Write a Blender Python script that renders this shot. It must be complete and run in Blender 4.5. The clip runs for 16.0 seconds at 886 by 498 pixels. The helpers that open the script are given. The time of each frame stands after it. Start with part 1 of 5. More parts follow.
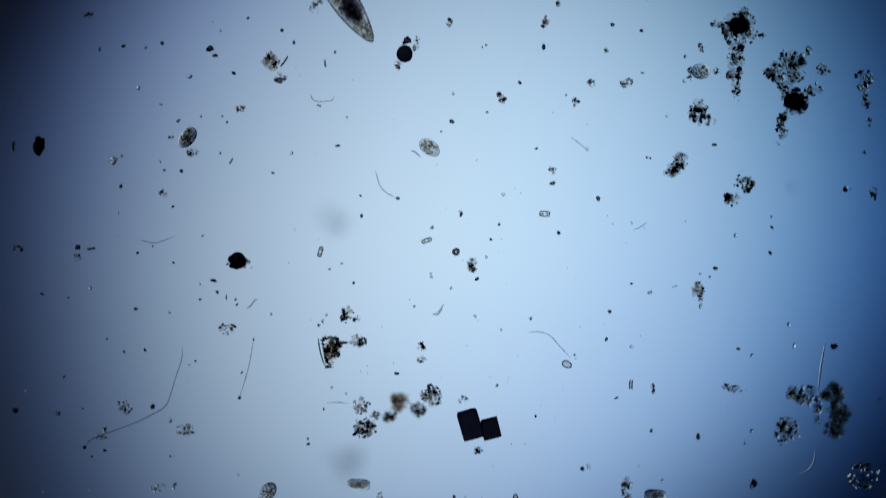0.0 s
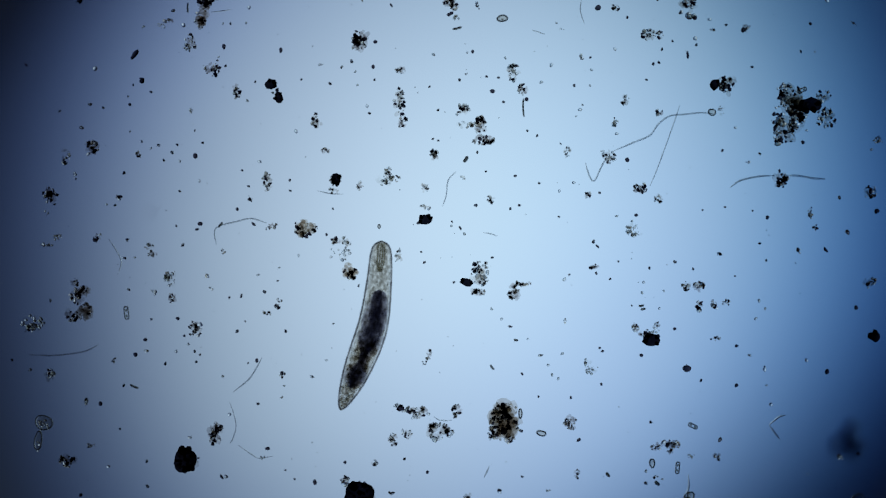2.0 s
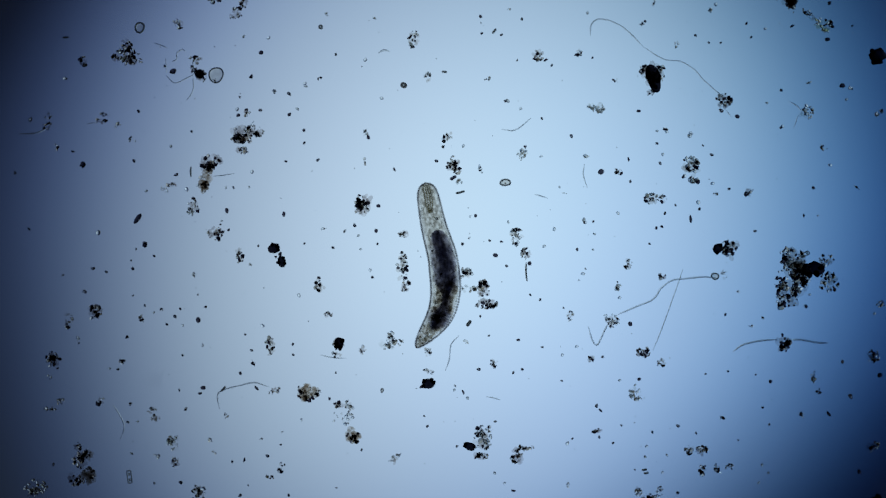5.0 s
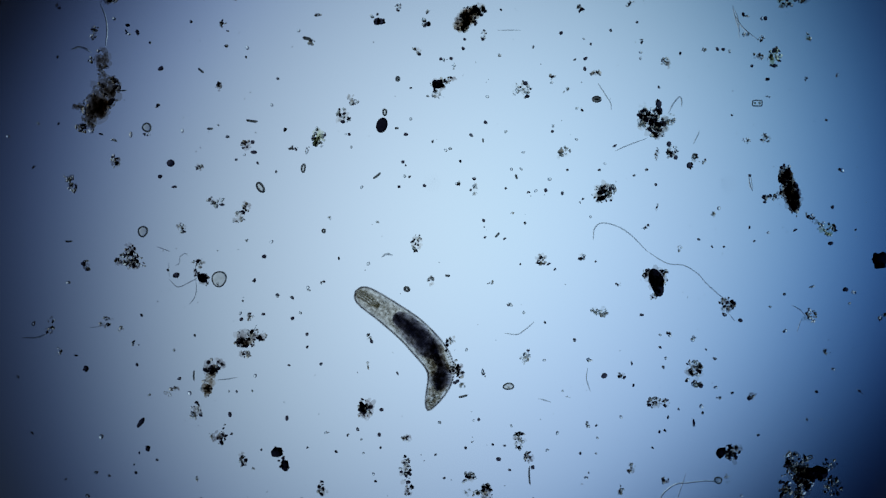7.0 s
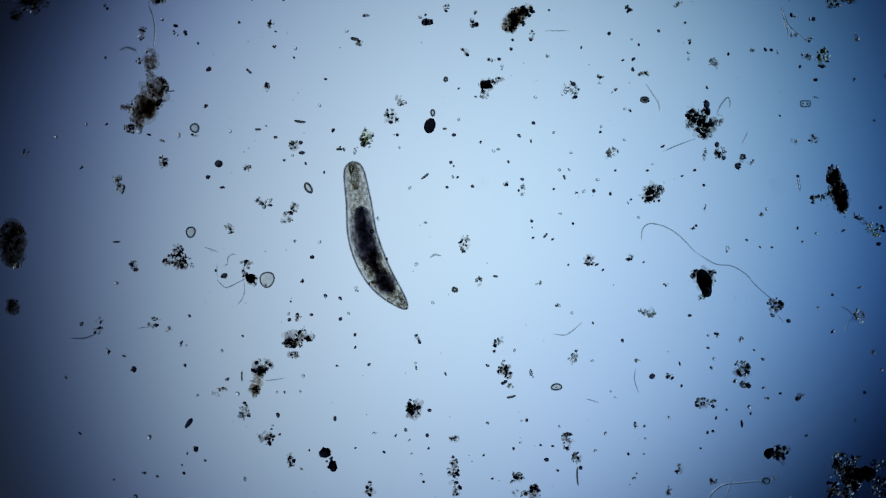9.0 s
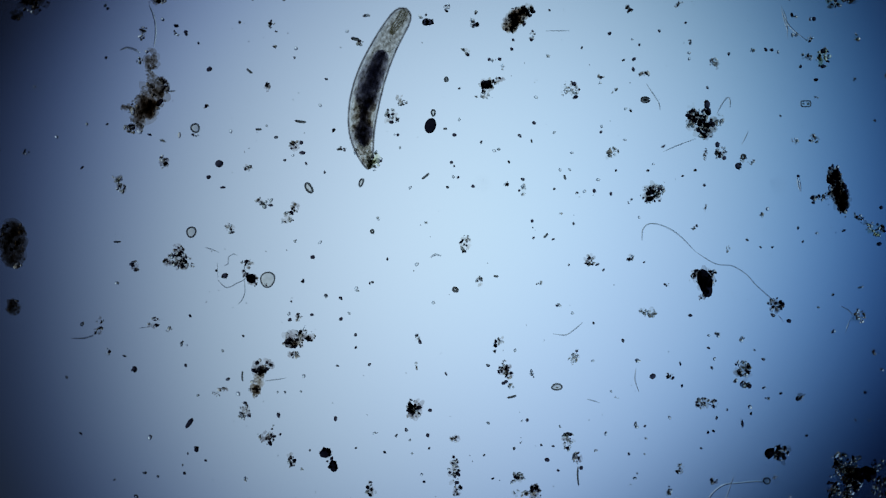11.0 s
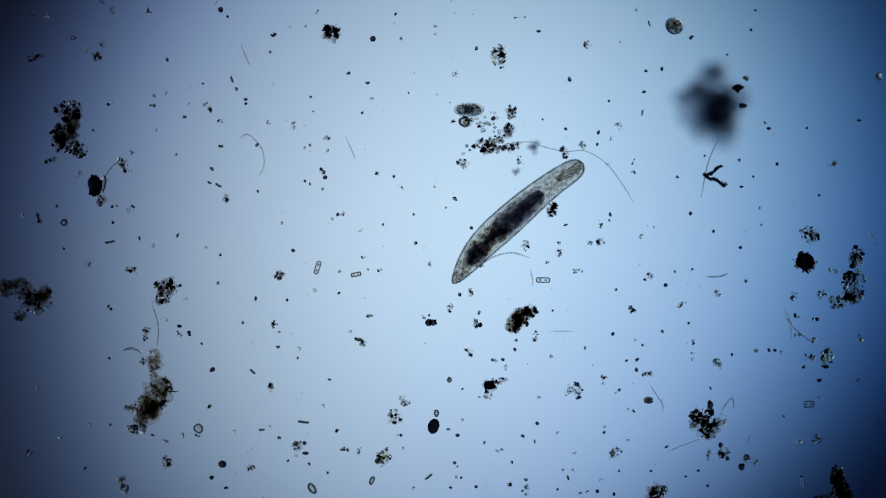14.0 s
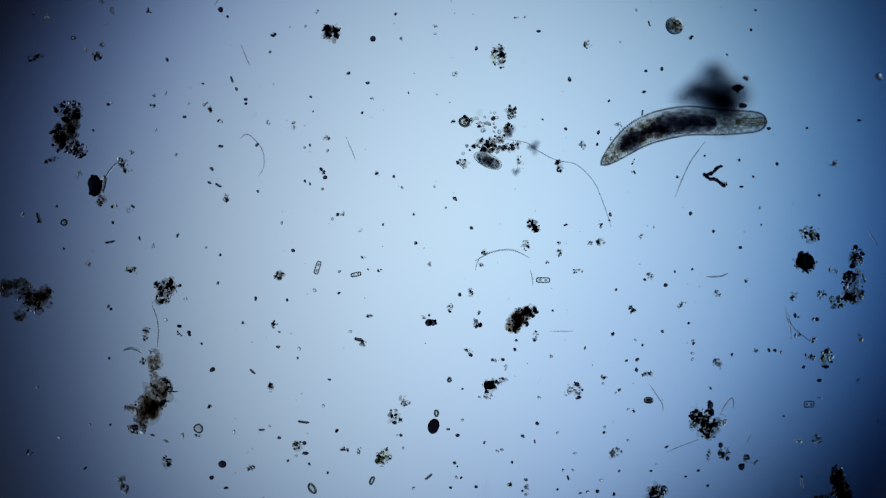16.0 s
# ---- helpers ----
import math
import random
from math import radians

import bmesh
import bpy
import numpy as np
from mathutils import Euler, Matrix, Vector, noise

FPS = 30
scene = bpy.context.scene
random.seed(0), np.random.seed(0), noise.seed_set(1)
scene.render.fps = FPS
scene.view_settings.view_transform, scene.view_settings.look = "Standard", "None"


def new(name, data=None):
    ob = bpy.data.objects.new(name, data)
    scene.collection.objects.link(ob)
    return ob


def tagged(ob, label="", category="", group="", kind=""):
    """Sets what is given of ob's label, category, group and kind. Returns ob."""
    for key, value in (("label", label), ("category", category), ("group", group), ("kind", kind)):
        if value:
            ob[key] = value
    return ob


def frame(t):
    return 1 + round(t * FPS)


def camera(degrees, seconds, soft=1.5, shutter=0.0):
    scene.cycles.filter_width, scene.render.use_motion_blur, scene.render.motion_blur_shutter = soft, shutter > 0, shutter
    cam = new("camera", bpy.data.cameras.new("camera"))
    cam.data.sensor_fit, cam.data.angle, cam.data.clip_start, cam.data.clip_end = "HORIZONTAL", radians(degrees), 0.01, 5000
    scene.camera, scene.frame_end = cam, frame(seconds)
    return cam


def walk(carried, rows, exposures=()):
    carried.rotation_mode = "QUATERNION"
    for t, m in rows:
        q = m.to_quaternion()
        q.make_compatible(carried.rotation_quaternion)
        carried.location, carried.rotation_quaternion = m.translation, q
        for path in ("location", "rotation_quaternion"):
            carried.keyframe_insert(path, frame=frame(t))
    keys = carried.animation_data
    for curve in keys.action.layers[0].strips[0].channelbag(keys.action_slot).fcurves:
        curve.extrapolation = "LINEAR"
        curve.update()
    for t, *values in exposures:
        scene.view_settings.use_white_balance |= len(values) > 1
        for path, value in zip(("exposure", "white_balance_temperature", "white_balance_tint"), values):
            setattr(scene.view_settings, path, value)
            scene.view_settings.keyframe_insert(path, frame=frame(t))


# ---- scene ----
# The specimen is built a thousand times enlarged: one micrometre of the slide is UM metres.
UM = 0.001
LENS_HEIGHT = 12000 * UM          # working distance of the objective
cam = camera(math.degrees(2 * math.atan(784 / 12000)), 16.0, soft=1.12, shutter=0.1)
cam.data.dof.use_dof = True
cam.data.dof.focus_distance = LENS_HEIGHT - 22 * UM
cam.data.dof.aperture_fstop = cam.data.lens * 0.001 / (1000 * UM)


def at(x, y, z=0.0):
    """A point of the slide, from micrometres."""
    return Vector((x * UM, y * UM, z * UM))


# The stage's way under the objective: seconds, and the lens over the slide in micrometres.
STAGE = [
    (0.0, 20, -989), (0.1, 20, -1075), (0.2, 19, -1096), (0.3, 18, -1048), (0.4, 16, -906), (0.5, 13, -734),
    (0.6, 9, -580), (0.7, 8, -466), (0.8, 6, -396), (0.9, 4.5, -328), (1.0, 3.5, -241), (1.1, 2, -154),
    (1.2, 1, -72), (1.3, 0.5, -4), (1.4, 0, 0), (3.4, 0, 0), (3.8, -0.8, 55), (4.3, -2.3, 158), (4.8, -4.4, 254),
    (5.3, -6.2, 337), (5.5, -6.3, 359), (6.0, -7.3, 410), (6.1, -7.8, 431), (6.2, -8.3, 450), (6.4, -9.5, 522),
    (6.5, -10, 555), (6.8, -10.6, 636), (6.9, -10.8, 649), (7.0, -10.8, 651), (7.6, -10.8, 651.5), (7.7, -13, 652), (8.0, -31.7, 652),
    (8.5, -63.5, 652), (9.0, -95.7, 652), (9.1, -96.5, 652), (11.2, -96.7, 652), (11.3, -97.2, 666), (11.4, -99, 760),
    (11.5, -100.2, 862), (11.6, -100.6, 924), (11.7, -101, 967), (12.0, -102, 1113.5), (12.1, -102.1, 1161),
    (12.2, -102.2, 1180), (12.3, -102.2, 1183.5), (16.0, -102.2, 1183.5)]
walk(cam, [(t, Matrix.Translation(at(x, y) + Vector((0, 0, LENS_HEIGHT)))) for t, x, y in STAGE])

# ---------------------------------------------------------------- light
world = bpy.data.worlds.new("dark_room")
world.use_nodes = True
world.node_tree.nodes["Background"].inputs[0].default_value = (0.30, 0.38, 0.60, 1)
world.node_tree.nodes["Background"].inputs[1].default_value = 0.085
scene.world = world


# clear things lie many deep here, and light must pass through all of them
scene.cycles.max_bounces = scene.cycles.transmission_bounces = scene.cycles.transparent_max_bounces = 80
scene.cycles.min_transparent_bounces, scene.cycles.min_light_bounces = 80, 40


# ---------------------------------------------------------------- materials
def blank(name):
    m = bpy.data.materials.new(name)
    m.use_nodes = True
    nt = m.node_tree
    nt.nodes.clear()
    return m, nt, nt.nodes.new("ShaderNodeOutputMaterial")


def node(nt, kind, **values):
    n = nt.nodes.new(kind)
    for key, value in values.items():
        n.inputs[key.replace("_", " ")].default_value = value
    return n


def maths(nt, op, a, b=None):
    n = nt.nodes.new("ShaderNodeMath")
    n.operation = op
    for k, v in ((0, a), (1, b)):
        if v is None:
            continue
        if isinstance(v, (int, float)):
            n.inputs[k].default_value = v
        else:
            nt.links.new(v, n.inputs[k])
    return n.outputs[0]


def varied(nt, low, high, scale, detail=0.6):
    """A colour between two, by noise of that many micrometres and by the piece."""
    where = node(nt, "ShaderNodeTexCoord")
    grain = node(nt, "ShaderNodeTexNoise", Scale=1 / (scale * UM), Detail=detail, Roughness=0.6)
    nt.links.new(where.outputs["Object"], grain.inputs["Vector"])
    piece = node(nt, "ShaderNodeNewGeometry")
    whole = node(nt, "ShaderNodeObjectInfo")
    f = maths(nt, "ADD", maths(nt, "MULTIPLY", grain.outputs["Fac"], 0.7),
              maths(nt, "ADD", maths(nt, "MULTIPLY", piece.outputs["Random Per Island"], 0.5),
                    maths(nt, "MULTIPLY", whole.outputs["Random"], 0.2)))
    ramp = nt.nodes.new("ShaderNodeValToRGB")
    ramp.color_ramp.elements[0].position, ramp.color_ramp.elements[0].color = 0.3, (*low, 1)
    ramp.color_ramp.elements[1].position, ramp.color_ramp.elements[1].color = 1.0, (*high, 1)
    nt.links.new(f, ramp.inputs[0])
    return ramp.outputs[0], grain.outputs["Fac"]


def clear(name, low, high, ior, scale=6.0, relief=0.0):
    """A clear tinted body that bends the light of the lamp, as wet grains and cells do."""
    m, nt, out = blank(name)
    colour, noise_value = varied(nt, low, high, scale)
    glass = node(nt, "ShaderNodeBsdfRefraction", Roughness=0.0, IOR=ior)
    nt.links.new(colour, glass.inputs["Color"])
    if relief:
        bump = node(nt, "ShaderNodeBump", Strength=relief, Distance=1.0 * UM)
        nt.links.new(noise_value, bump.inputs["Height"])
        nt.links.new(bump.outputs[0], glass.inputs["Normal"])
    nt.links.new(glass.outputs[0], out.inputs[0])
    return m


def film(name, low, high, scale=6.0):
    """Soft tissue that dims the light and doesn't bend it."""
    m, nt, out = blank(name)
    colour, _ = varied(nt, low, high, scale)
    veil = node(nt, "ShaderNodeBsdfTransparent")
    nt.links.new(colour, veil.inputs["Color"])
    nt.links.new(veil.outputs[0], out.inputs[0])
    return m


def flesh(name, low, high, scale):
    """The worm's soft layers, streaked along its body, that dim the light; they run on from piece to piece."""
    m, nt, out = blank(name)
    where = node(nt, "ShaderNodeAttribute")
    where.attribute_name = "rest"
    longer = node(nt, "ShaderNodeMapping", Scale=(0.6, 1, 0))
    nt.links.new(where.outputs["Vector"], longer.inputs["Vector"])
    grain = node(nt, "ShaderNodeTexNoise", Scale=1 / (scale * UM), Detail=2.0, Roughness=0.6)
    nt.links.new(longer.outputs[0], grain.inputs["Vector"])
    ramp = nt.nodes.new("ShaderNodeValToRGB")
    ramp.color_ramp.elements[0].position, ramp.color_ramp.elements[0].color = 0.33, (*low, 1)
    ramp.color_ramp.elements[1].position, ramp.color_ramp.elements[1].color = 0.64, (*high, 1)
    nt.links.new(grain.outputs["Fac"], ramp.inputs[0])
    veil = node(nt, "ShaderNodeBsdfTransparent")
    nt.links.new(ramp.outputs[0], veil.inputs["Color"])
    nt.links.new(veil.outputs[0], out.inputs[0])
    return m


PALE = clear("pale_grain", (0.60, 0.61, 0.57), (0.98, 0.98, 0.96), 1.075)
TAN = clear("tan_grain", (0.42, 0.37, 0.31), (0.94, 0.91, 0.85), 1.045)
OLIVE = clear("olive_grain", (0.46, 0.46, 0.35), (0.93, 0.93, 0.82), 1.05)
GREY = clear("grey_flake", (0.46, 0.44, 0.39), (0.96, 0.95, 0.92), 1.05)
SOFT = film("brown_pulp", (0.56, 0.53, 0.49), (0.89, 0.87, 0.84), 6)
DARK = clear("dark_grain", (0.045, 0.048, 0.085), (0.23, 0.22, 0.255), 1.045, 5)
BLACK = clear("black_crystal", (0.02, 0.02, 0.03), (0.10, 0.095, 0.12), 1.04, 5)
BEAD = clear("dark_bead", (0.10, 0.105, 0.125), (0.60, 0.61, 0.64), 1.3, 3)
GEL_PALE = film("pale_gel", (0.93, 0.93, 0.925), (0.99, 0.99, 0.985), 5)
GEL_GREY = film("grey_gel", (0.82, 0.807, 0.79), (0.96, 0.95, 0.94), 5)
GEL_DARK = film("dark_gel", (0.78, 0.768, 0.765), (0.94, 0.93, 0.925), 5)
GEL_BROWN = film("brown_gel", (0.78, 0.752, 0.72), (0.93, 0.91, 0.885), 7)
GEL_OLIVE = film("olive_gel", (0.88, 0.88, 0.8), (0.98, 0.98, 0.93), 5)
BROWN = clear("brown_grain", (0.42, 0.355, 0.335), (0.88, 0.82, 0.77), 1.03)
THREAD = clear("thread", (0.66, 0.68, 0.67), (0.94, 0.95, 0.94), 1.10, 12)
SHELL = clear("silica_wall", (0.20, 0.215, 0.21), (0.60, 0.62, 0.60), 1.25, 8)
CELL = clear("cell_body", (0.72, 0.70, 0.66), (0.88, 0.87, 0.84), 1.028, 9, 0.15)
SKIN = flesh("worm_skin", (0.94, 0.937, 0.925), (0.985, 0.983, 0.978), 9)
RIM = flesh("worm_rim", (0.48, 0.48, 0.50), (0.72, 0.715, 0.71), 9)
TISSUE = flesh("tissue", (0.79, 0.775, 0.75), (0.962, 0.952, 0.935), 5.5)
GUT = flesh("gut", (0.735, 0.735, 0.775), (0.85, 0.848, 0.868), 14)
YOLK = film("yolk", (0.72, 0.69, 0.655), (0.93, 0.915, 0.895), 5)
PLASTID = film("plastid", (0.30, 0.31, 0.27), (0.60, 0.60, 0.54), 5)
GRANULE = clear("granule", (0.70, 0.68, 0.63), (0.98, 0.975, 0.95), 1.025, 4)
FOLD = clear("pharynx_fold", (0.50, 0.465, 0.35), (0.84, 0.81, 0.70), 1.06, 5)
VEIL = film("soft_mass", (0.46, 0.475, 0.53), (0.78, 0.785, 0.80), 14)
NUCLEUS = film("nucleus", (0.60, 0.58, 0.56), (0.86, 0.85, 0.84), 9)
FAINT = film("faint_mass", (0.86, 0.86, 0.87), (0.97, 0.97, 0.97), 14)


# ---------------------------------------------------------------- mesh helpers
def ico(level):
    bm = bmesh.new()
    bmesh.ops.create_icosphere(bm, subdivisions=level, radius=1.0)
    v = np.array([p.co[:] for p in bm.verts])
    f = np.array([[p.index for p in q.verts] for q in bm.faces])
    bm.free()
    return v, f


BALLS = {k: ico(k) for k in (1, 2, 3, 4)}
rng = np.random.default_rng(7)


class Heap:
    """Vertices and faces that are gathered into one mesh; lengths in micrometres."""

    def __init__(self):
        self.v, self.f, self.m, self.n = [], [], [], 0

    def add(self, v, f, slot=0):
        self.v.append(np.asarray(v, float))
        self.f += [tuple(int(i) + self.n for i in q) for q in f]
        self.m += [slot] * len(f)
        self.n += len(v)

    def lump(self, x, y, z, a, b, c, turn=0.0, rough=0.3, slot=0, level=1, cut=0.0):
        """An uneven rounded grain with half-axes a, b, c."""
        v, f = BALLS[level]
        v = v.copy()
        if rough:
            k = rng.normal(size=(5, 3)) * (1.6 if level < 3 else 2.6)
            p = rng.uniform(0, 6.28, 5)
            wob = sum(np.sin(v @ k[i] + p[i]) for i in range(5)) / 3.2
            v = v * (1 + rough * wob)[:, None]
        if cut:
            v = np.clip(v, -cut, cut) / cut
        v = v * np.array([a, b, c])
        s, q = math.sin(turn), math.cos(turn)
        v = np.stack([v[:, 0] * q - v[:, 1] * s, v[:, 0] * s + v[:, 1] * q, v[:, 2]], 1) + (x, y, z)
        self.add(v, f, slot)

    def tube(self, points, radius, sides=7, ends=True, slot=0):
        p = np.asarray(points, float)
        t = np.gradient(p, axis=0)
        t /= np.linalg.norm(t, axis=1)[:, None] + 1e-9
        side = np.cross(t, (0, 0, 1.0))
        side /= np.linalg.norm(side, axis=1)[:, None] + 1e-9
        up = np.cross(side, t)
        r = np.broadcast_to(np.asarray(radius, float), (len(p),))
        v, f = [], []
        for k in range(sides):
            a = 2 * math.pi * k / sides
            v.append(p + (side * math.cos(a) + up * math.sin(a)) * r[:, None])
        v = np.stack(v, 1).reshape(-1, 3)
        n = len(p)
        for i in range(n - 1):
            for k in range(sides):
                f.append((i * sides + k, i * sides + (k + 1) % sides, (i + 1) * sides + (k + 1) % sides, (i + 1) * sides + k))
        if ends:
            f.append(tuple(range(sides))[::-1])
            f.append(tuple((n - 1) * sides + k for k in range(sides)))
        self.add(v, f, slot)

    def mesh(self, name, materials, smooth=True):
        me = bpy.data.meshes.new(name)
        me.from_pydata((np.concatenate(self.v) * UM).tolist(), [], self.f)
        for m in materials:
            me.materials.append(m)
        if len(materials) > 1:
            me.polygons.foreach_set("material_index", np.array(self.m, np.int32))
        me.polygons.foreach_set("use_smooth", np.full(len(self.f), smooth))
        me.update()
        return me


def part(name, heap, materials, parent, label="", smooth=True, kind=""):
    ob = new(name, heap.mesh(name, materials, smooth))
    ob.parent = parent
    return tagged(ob, label, kind=kind)


PATCH = [0.0, 0.0, 1.0]


def patch(right, down, stretch=1.0):
    """Names the corner of the patch of slide that the next lines fill; x to the right, y towards the viewer."""
    PATCH[:] = right, down, stretch


def spot(x, y):
    return x - PATCH[0] - 784.0, 441.0 + PATCH[1] - (441.0 + (y - 441.0) * PATCH[2])


def spline(points, steps=6):
    p = np.asarray(points, float)
    p = np.vstack([2 * p[0] - p[1], p, 2 * p[-1] - p[-2]])
    out = []
    for i in range(1, len(p) - 2):
        for k in range(steps):
            u = k / steps
            out.append(0.5 * (2 * p[i] + (p[i + 1] - p[i - 1]) * u + (2 * p[i - 1] - 5 * p[i] + 4 * p[i + 1] - p[i + 2]) * u * u
                              + (3 * p[i] - p[i - 1] - 3 * p[i + 1] + p[i + 2]) * u ** 3))
    out.append(p[-2])
    return np.array(out)


# ---------------------------------------------------------------- slide and lamp
def slab(name, x0, x1, y0, y1, z0, z1, material, label):
    bm = bmesh.new()
    bmesh.ops.create_cube(bm, size=1.0)
    for v in bm.verts:
        v.co = at(x1 if v.co.x > 0 else x0, y1 if v.co.y > 0 else y0, z1 if v.co.z > 0 else z0)
    bmesh.ops.bevel(bm, geom=bm.edges[:], offset=20 * UM, segments=2, affect="EDGES")
    me = bpy.data.meshes.new(name)
    bm.to_mesh(me)
    bm.free()
    me.materials.append(material)
    return tagged(new(name, me), label, "glass", kind="structure")


def plain_glass():
    m, nt, out = blank("clear_glass")
    glass = node(nt, "ShaderNodeBsdfRefraction", Color=(0.985, 0.995, 0.99, 1), Roughness=0.0, IOR=1.5)
    nt.links.new(glass.outputs[0], out.inputs[0])
    return m


slab("ground", -2600, 2600, -3200, 3200, -1000, 0, plain_glass(), "clear glass microscope slide under the wet specimen")


def lamp_light():
    """The lamp's emission with the view's vignette painted in: brightest in the middle, bluer to the right, fading out
    to a dark rim.
    """
    m, nt, out = blank("lamp_vignette")
    where = node(nt, "ShaderNodeTexCoord")
    xyz = node(nt, "ShaderNodeSeparateXYZ")
    nt.links.new(where.outputs["Object"], xyz.inputs[0])
    mix = node(nt, "ShaderNodeCombineColor")
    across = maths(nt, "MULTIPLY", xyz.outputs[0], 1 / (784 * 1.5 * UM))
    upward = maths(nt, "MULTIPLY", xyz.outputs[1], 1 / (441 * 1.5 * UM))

    def painted_falloff(value, stops):
        """How the painted vignette changes the field along one way across it."""
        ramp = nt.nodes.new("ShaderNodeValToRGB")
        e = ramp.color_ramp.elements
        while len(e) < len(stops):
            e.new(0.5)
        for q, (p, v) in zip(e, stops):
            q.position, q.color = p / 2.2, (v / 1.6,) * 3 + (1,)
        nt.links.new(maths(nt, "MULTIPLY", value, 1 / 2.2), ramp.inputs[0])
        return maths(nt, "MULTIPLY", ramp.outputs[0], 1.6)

    # darkening and brightening of each corner of the view, painted into the emission
    near_right = painted_falloff(maths(nt, "SUBTRACT", maths(nt, "MULTIPLY", across, 1.2), maths(nt, "MULTIPLY", upward, 0.85)),
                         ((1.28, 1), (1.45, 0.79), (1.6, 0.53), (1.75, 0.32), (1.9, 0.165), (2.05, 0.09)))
    far_left = painted_falloff(maths(nt, "SUBTRACT", maths(nt, "MULTIPLY", upward, 0.5), across),
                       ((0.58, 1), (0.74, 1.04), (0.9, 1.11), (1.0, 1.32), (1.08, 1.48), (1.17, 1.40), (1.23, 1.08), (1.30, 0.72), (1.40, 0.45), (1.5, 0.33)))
    near_left = painted_falloff(maths(nt, "SUBTRACT", maths(nt, "MULTIPLY", across, -1.2), maths(nt, "MULTIPLY", upward, 0.85)),
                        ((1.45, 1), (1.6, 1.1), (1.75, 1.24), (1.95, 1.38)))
    far_right = painted_falloff(maths(nt, "ADD", maths(nt, "MULTIPLY", across, 1.2), maths(nt, "MULTIPLY", upward, 0.85)),
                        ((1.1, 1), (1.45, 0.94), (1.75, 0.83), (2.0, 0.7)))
    vignette = maths(nt, "MULTIPLY", maths(nt, "MULTIPLY", near_right, near_left), maths(nt, "MULTIPLY", far_left, far_right))
    vignette = maths(nt, "MULTIPLY", vignette, maths(nt, "ADD", maths(nt, "MULTIPLY", across, 0.012), 1.0))
    # blue cast painted into the emission, a little stronger towards one corner than the next
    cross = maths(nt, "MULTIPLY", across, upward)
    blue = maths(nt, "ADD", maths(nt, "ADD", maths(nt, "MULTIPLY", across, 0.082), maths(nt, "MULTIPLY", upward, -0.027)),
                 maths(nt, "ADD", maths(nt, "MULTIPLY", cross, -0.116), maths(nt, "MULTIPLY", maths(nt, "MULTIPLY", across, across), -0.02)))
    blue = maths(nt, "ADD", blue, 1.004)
    # vignette from middle to rim, painted by a ramp for each colour channel
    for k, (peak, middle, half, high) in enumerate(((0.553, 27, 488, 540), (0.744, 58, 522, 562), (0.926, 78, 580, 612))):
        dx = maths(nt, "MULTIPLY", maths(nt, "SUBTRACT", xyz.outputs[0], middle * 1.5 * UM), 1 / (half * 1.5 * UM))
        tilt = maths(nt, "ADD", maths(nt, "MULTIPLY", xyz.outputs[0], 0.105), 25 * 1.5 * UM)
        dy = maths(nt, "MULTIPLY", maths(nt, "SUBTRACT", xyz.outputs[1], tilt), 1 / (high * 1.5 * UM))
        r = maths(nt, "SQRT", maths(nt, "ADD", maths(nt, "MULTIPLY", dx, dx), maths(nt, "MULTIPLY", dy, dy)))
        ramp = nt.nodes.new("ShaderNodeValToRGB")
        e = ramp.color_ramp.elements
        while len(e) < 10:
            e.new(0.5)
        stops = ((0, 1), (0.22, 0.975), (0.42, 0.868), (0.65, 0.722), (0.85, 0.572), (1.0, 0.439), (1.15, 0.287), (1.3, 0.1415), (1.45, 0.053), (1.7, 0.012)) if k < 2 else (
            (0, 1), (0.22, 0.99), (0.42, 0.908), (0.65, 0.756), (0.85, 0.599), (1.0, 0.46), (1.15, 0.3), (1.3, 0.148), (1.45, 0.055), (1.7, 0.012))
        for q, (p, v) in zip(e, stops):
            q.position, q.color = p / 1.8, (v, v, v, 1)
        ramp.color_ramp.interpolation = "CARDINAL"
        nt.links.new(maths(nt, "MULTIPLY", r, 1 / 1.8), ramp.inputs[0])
        level = maths(nt, "MULTIPLY", maths(nt, "MULTIPLY", ramp.outputs[0], peak), vignette)
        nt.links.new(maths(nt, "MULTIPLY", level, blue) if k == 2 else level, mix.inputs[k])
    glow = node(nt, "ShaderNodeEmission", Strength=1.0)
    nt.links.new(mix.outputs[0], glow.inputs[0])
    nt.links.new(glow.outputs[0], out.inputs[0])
    return m


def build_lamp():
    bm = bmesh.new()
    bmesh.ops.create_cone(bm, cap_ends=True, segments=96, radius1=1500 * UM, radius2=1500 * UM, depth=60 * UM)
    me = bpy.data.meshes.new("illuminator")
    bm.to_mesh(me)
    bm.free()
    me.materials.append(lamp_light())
    return tagged(new("illuminator", me), "glowing pale blue round lamp disc below the slide, vignette painted into its glow", "lamp", kind="structure")


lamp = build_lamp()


# ---------------------------------------------------------------- kinds of things
TONES = {
    "pale": ((PALE, GREY, TAN), (0.6, 0.3, 0.1), "loose pale clump of clear debris grains on the slide", "pale_floc"),
    "mixed": ((PALE, GREY, DARK), (0.36, 0.29, 0.35), "clump of clear and dark debris grains on the slide", "debris_clump"),
    "green": ((OLIVE, PALE, DARK), (0.40, 0.42, 0.18), "olive-green clump of fine grains on the slide", "algae_clump"),
    "tan": ((TAN, DARK, SOFT), (0.25, 0.41, 0.34), "tan-brown clump of plant debris on the slide", "plant_fragment"),
    "dark": ((DARK, GREY, TAN), (0.39, 0.36, 0.25), "dense dark clump of debris grains on the slide", "dark_clump"),
    "brown": ((SOFT, DARK, TAN), (0.78, 0.04, 0.18), "dense brown clump of plant debris on the slide", "brown_clump"),
}


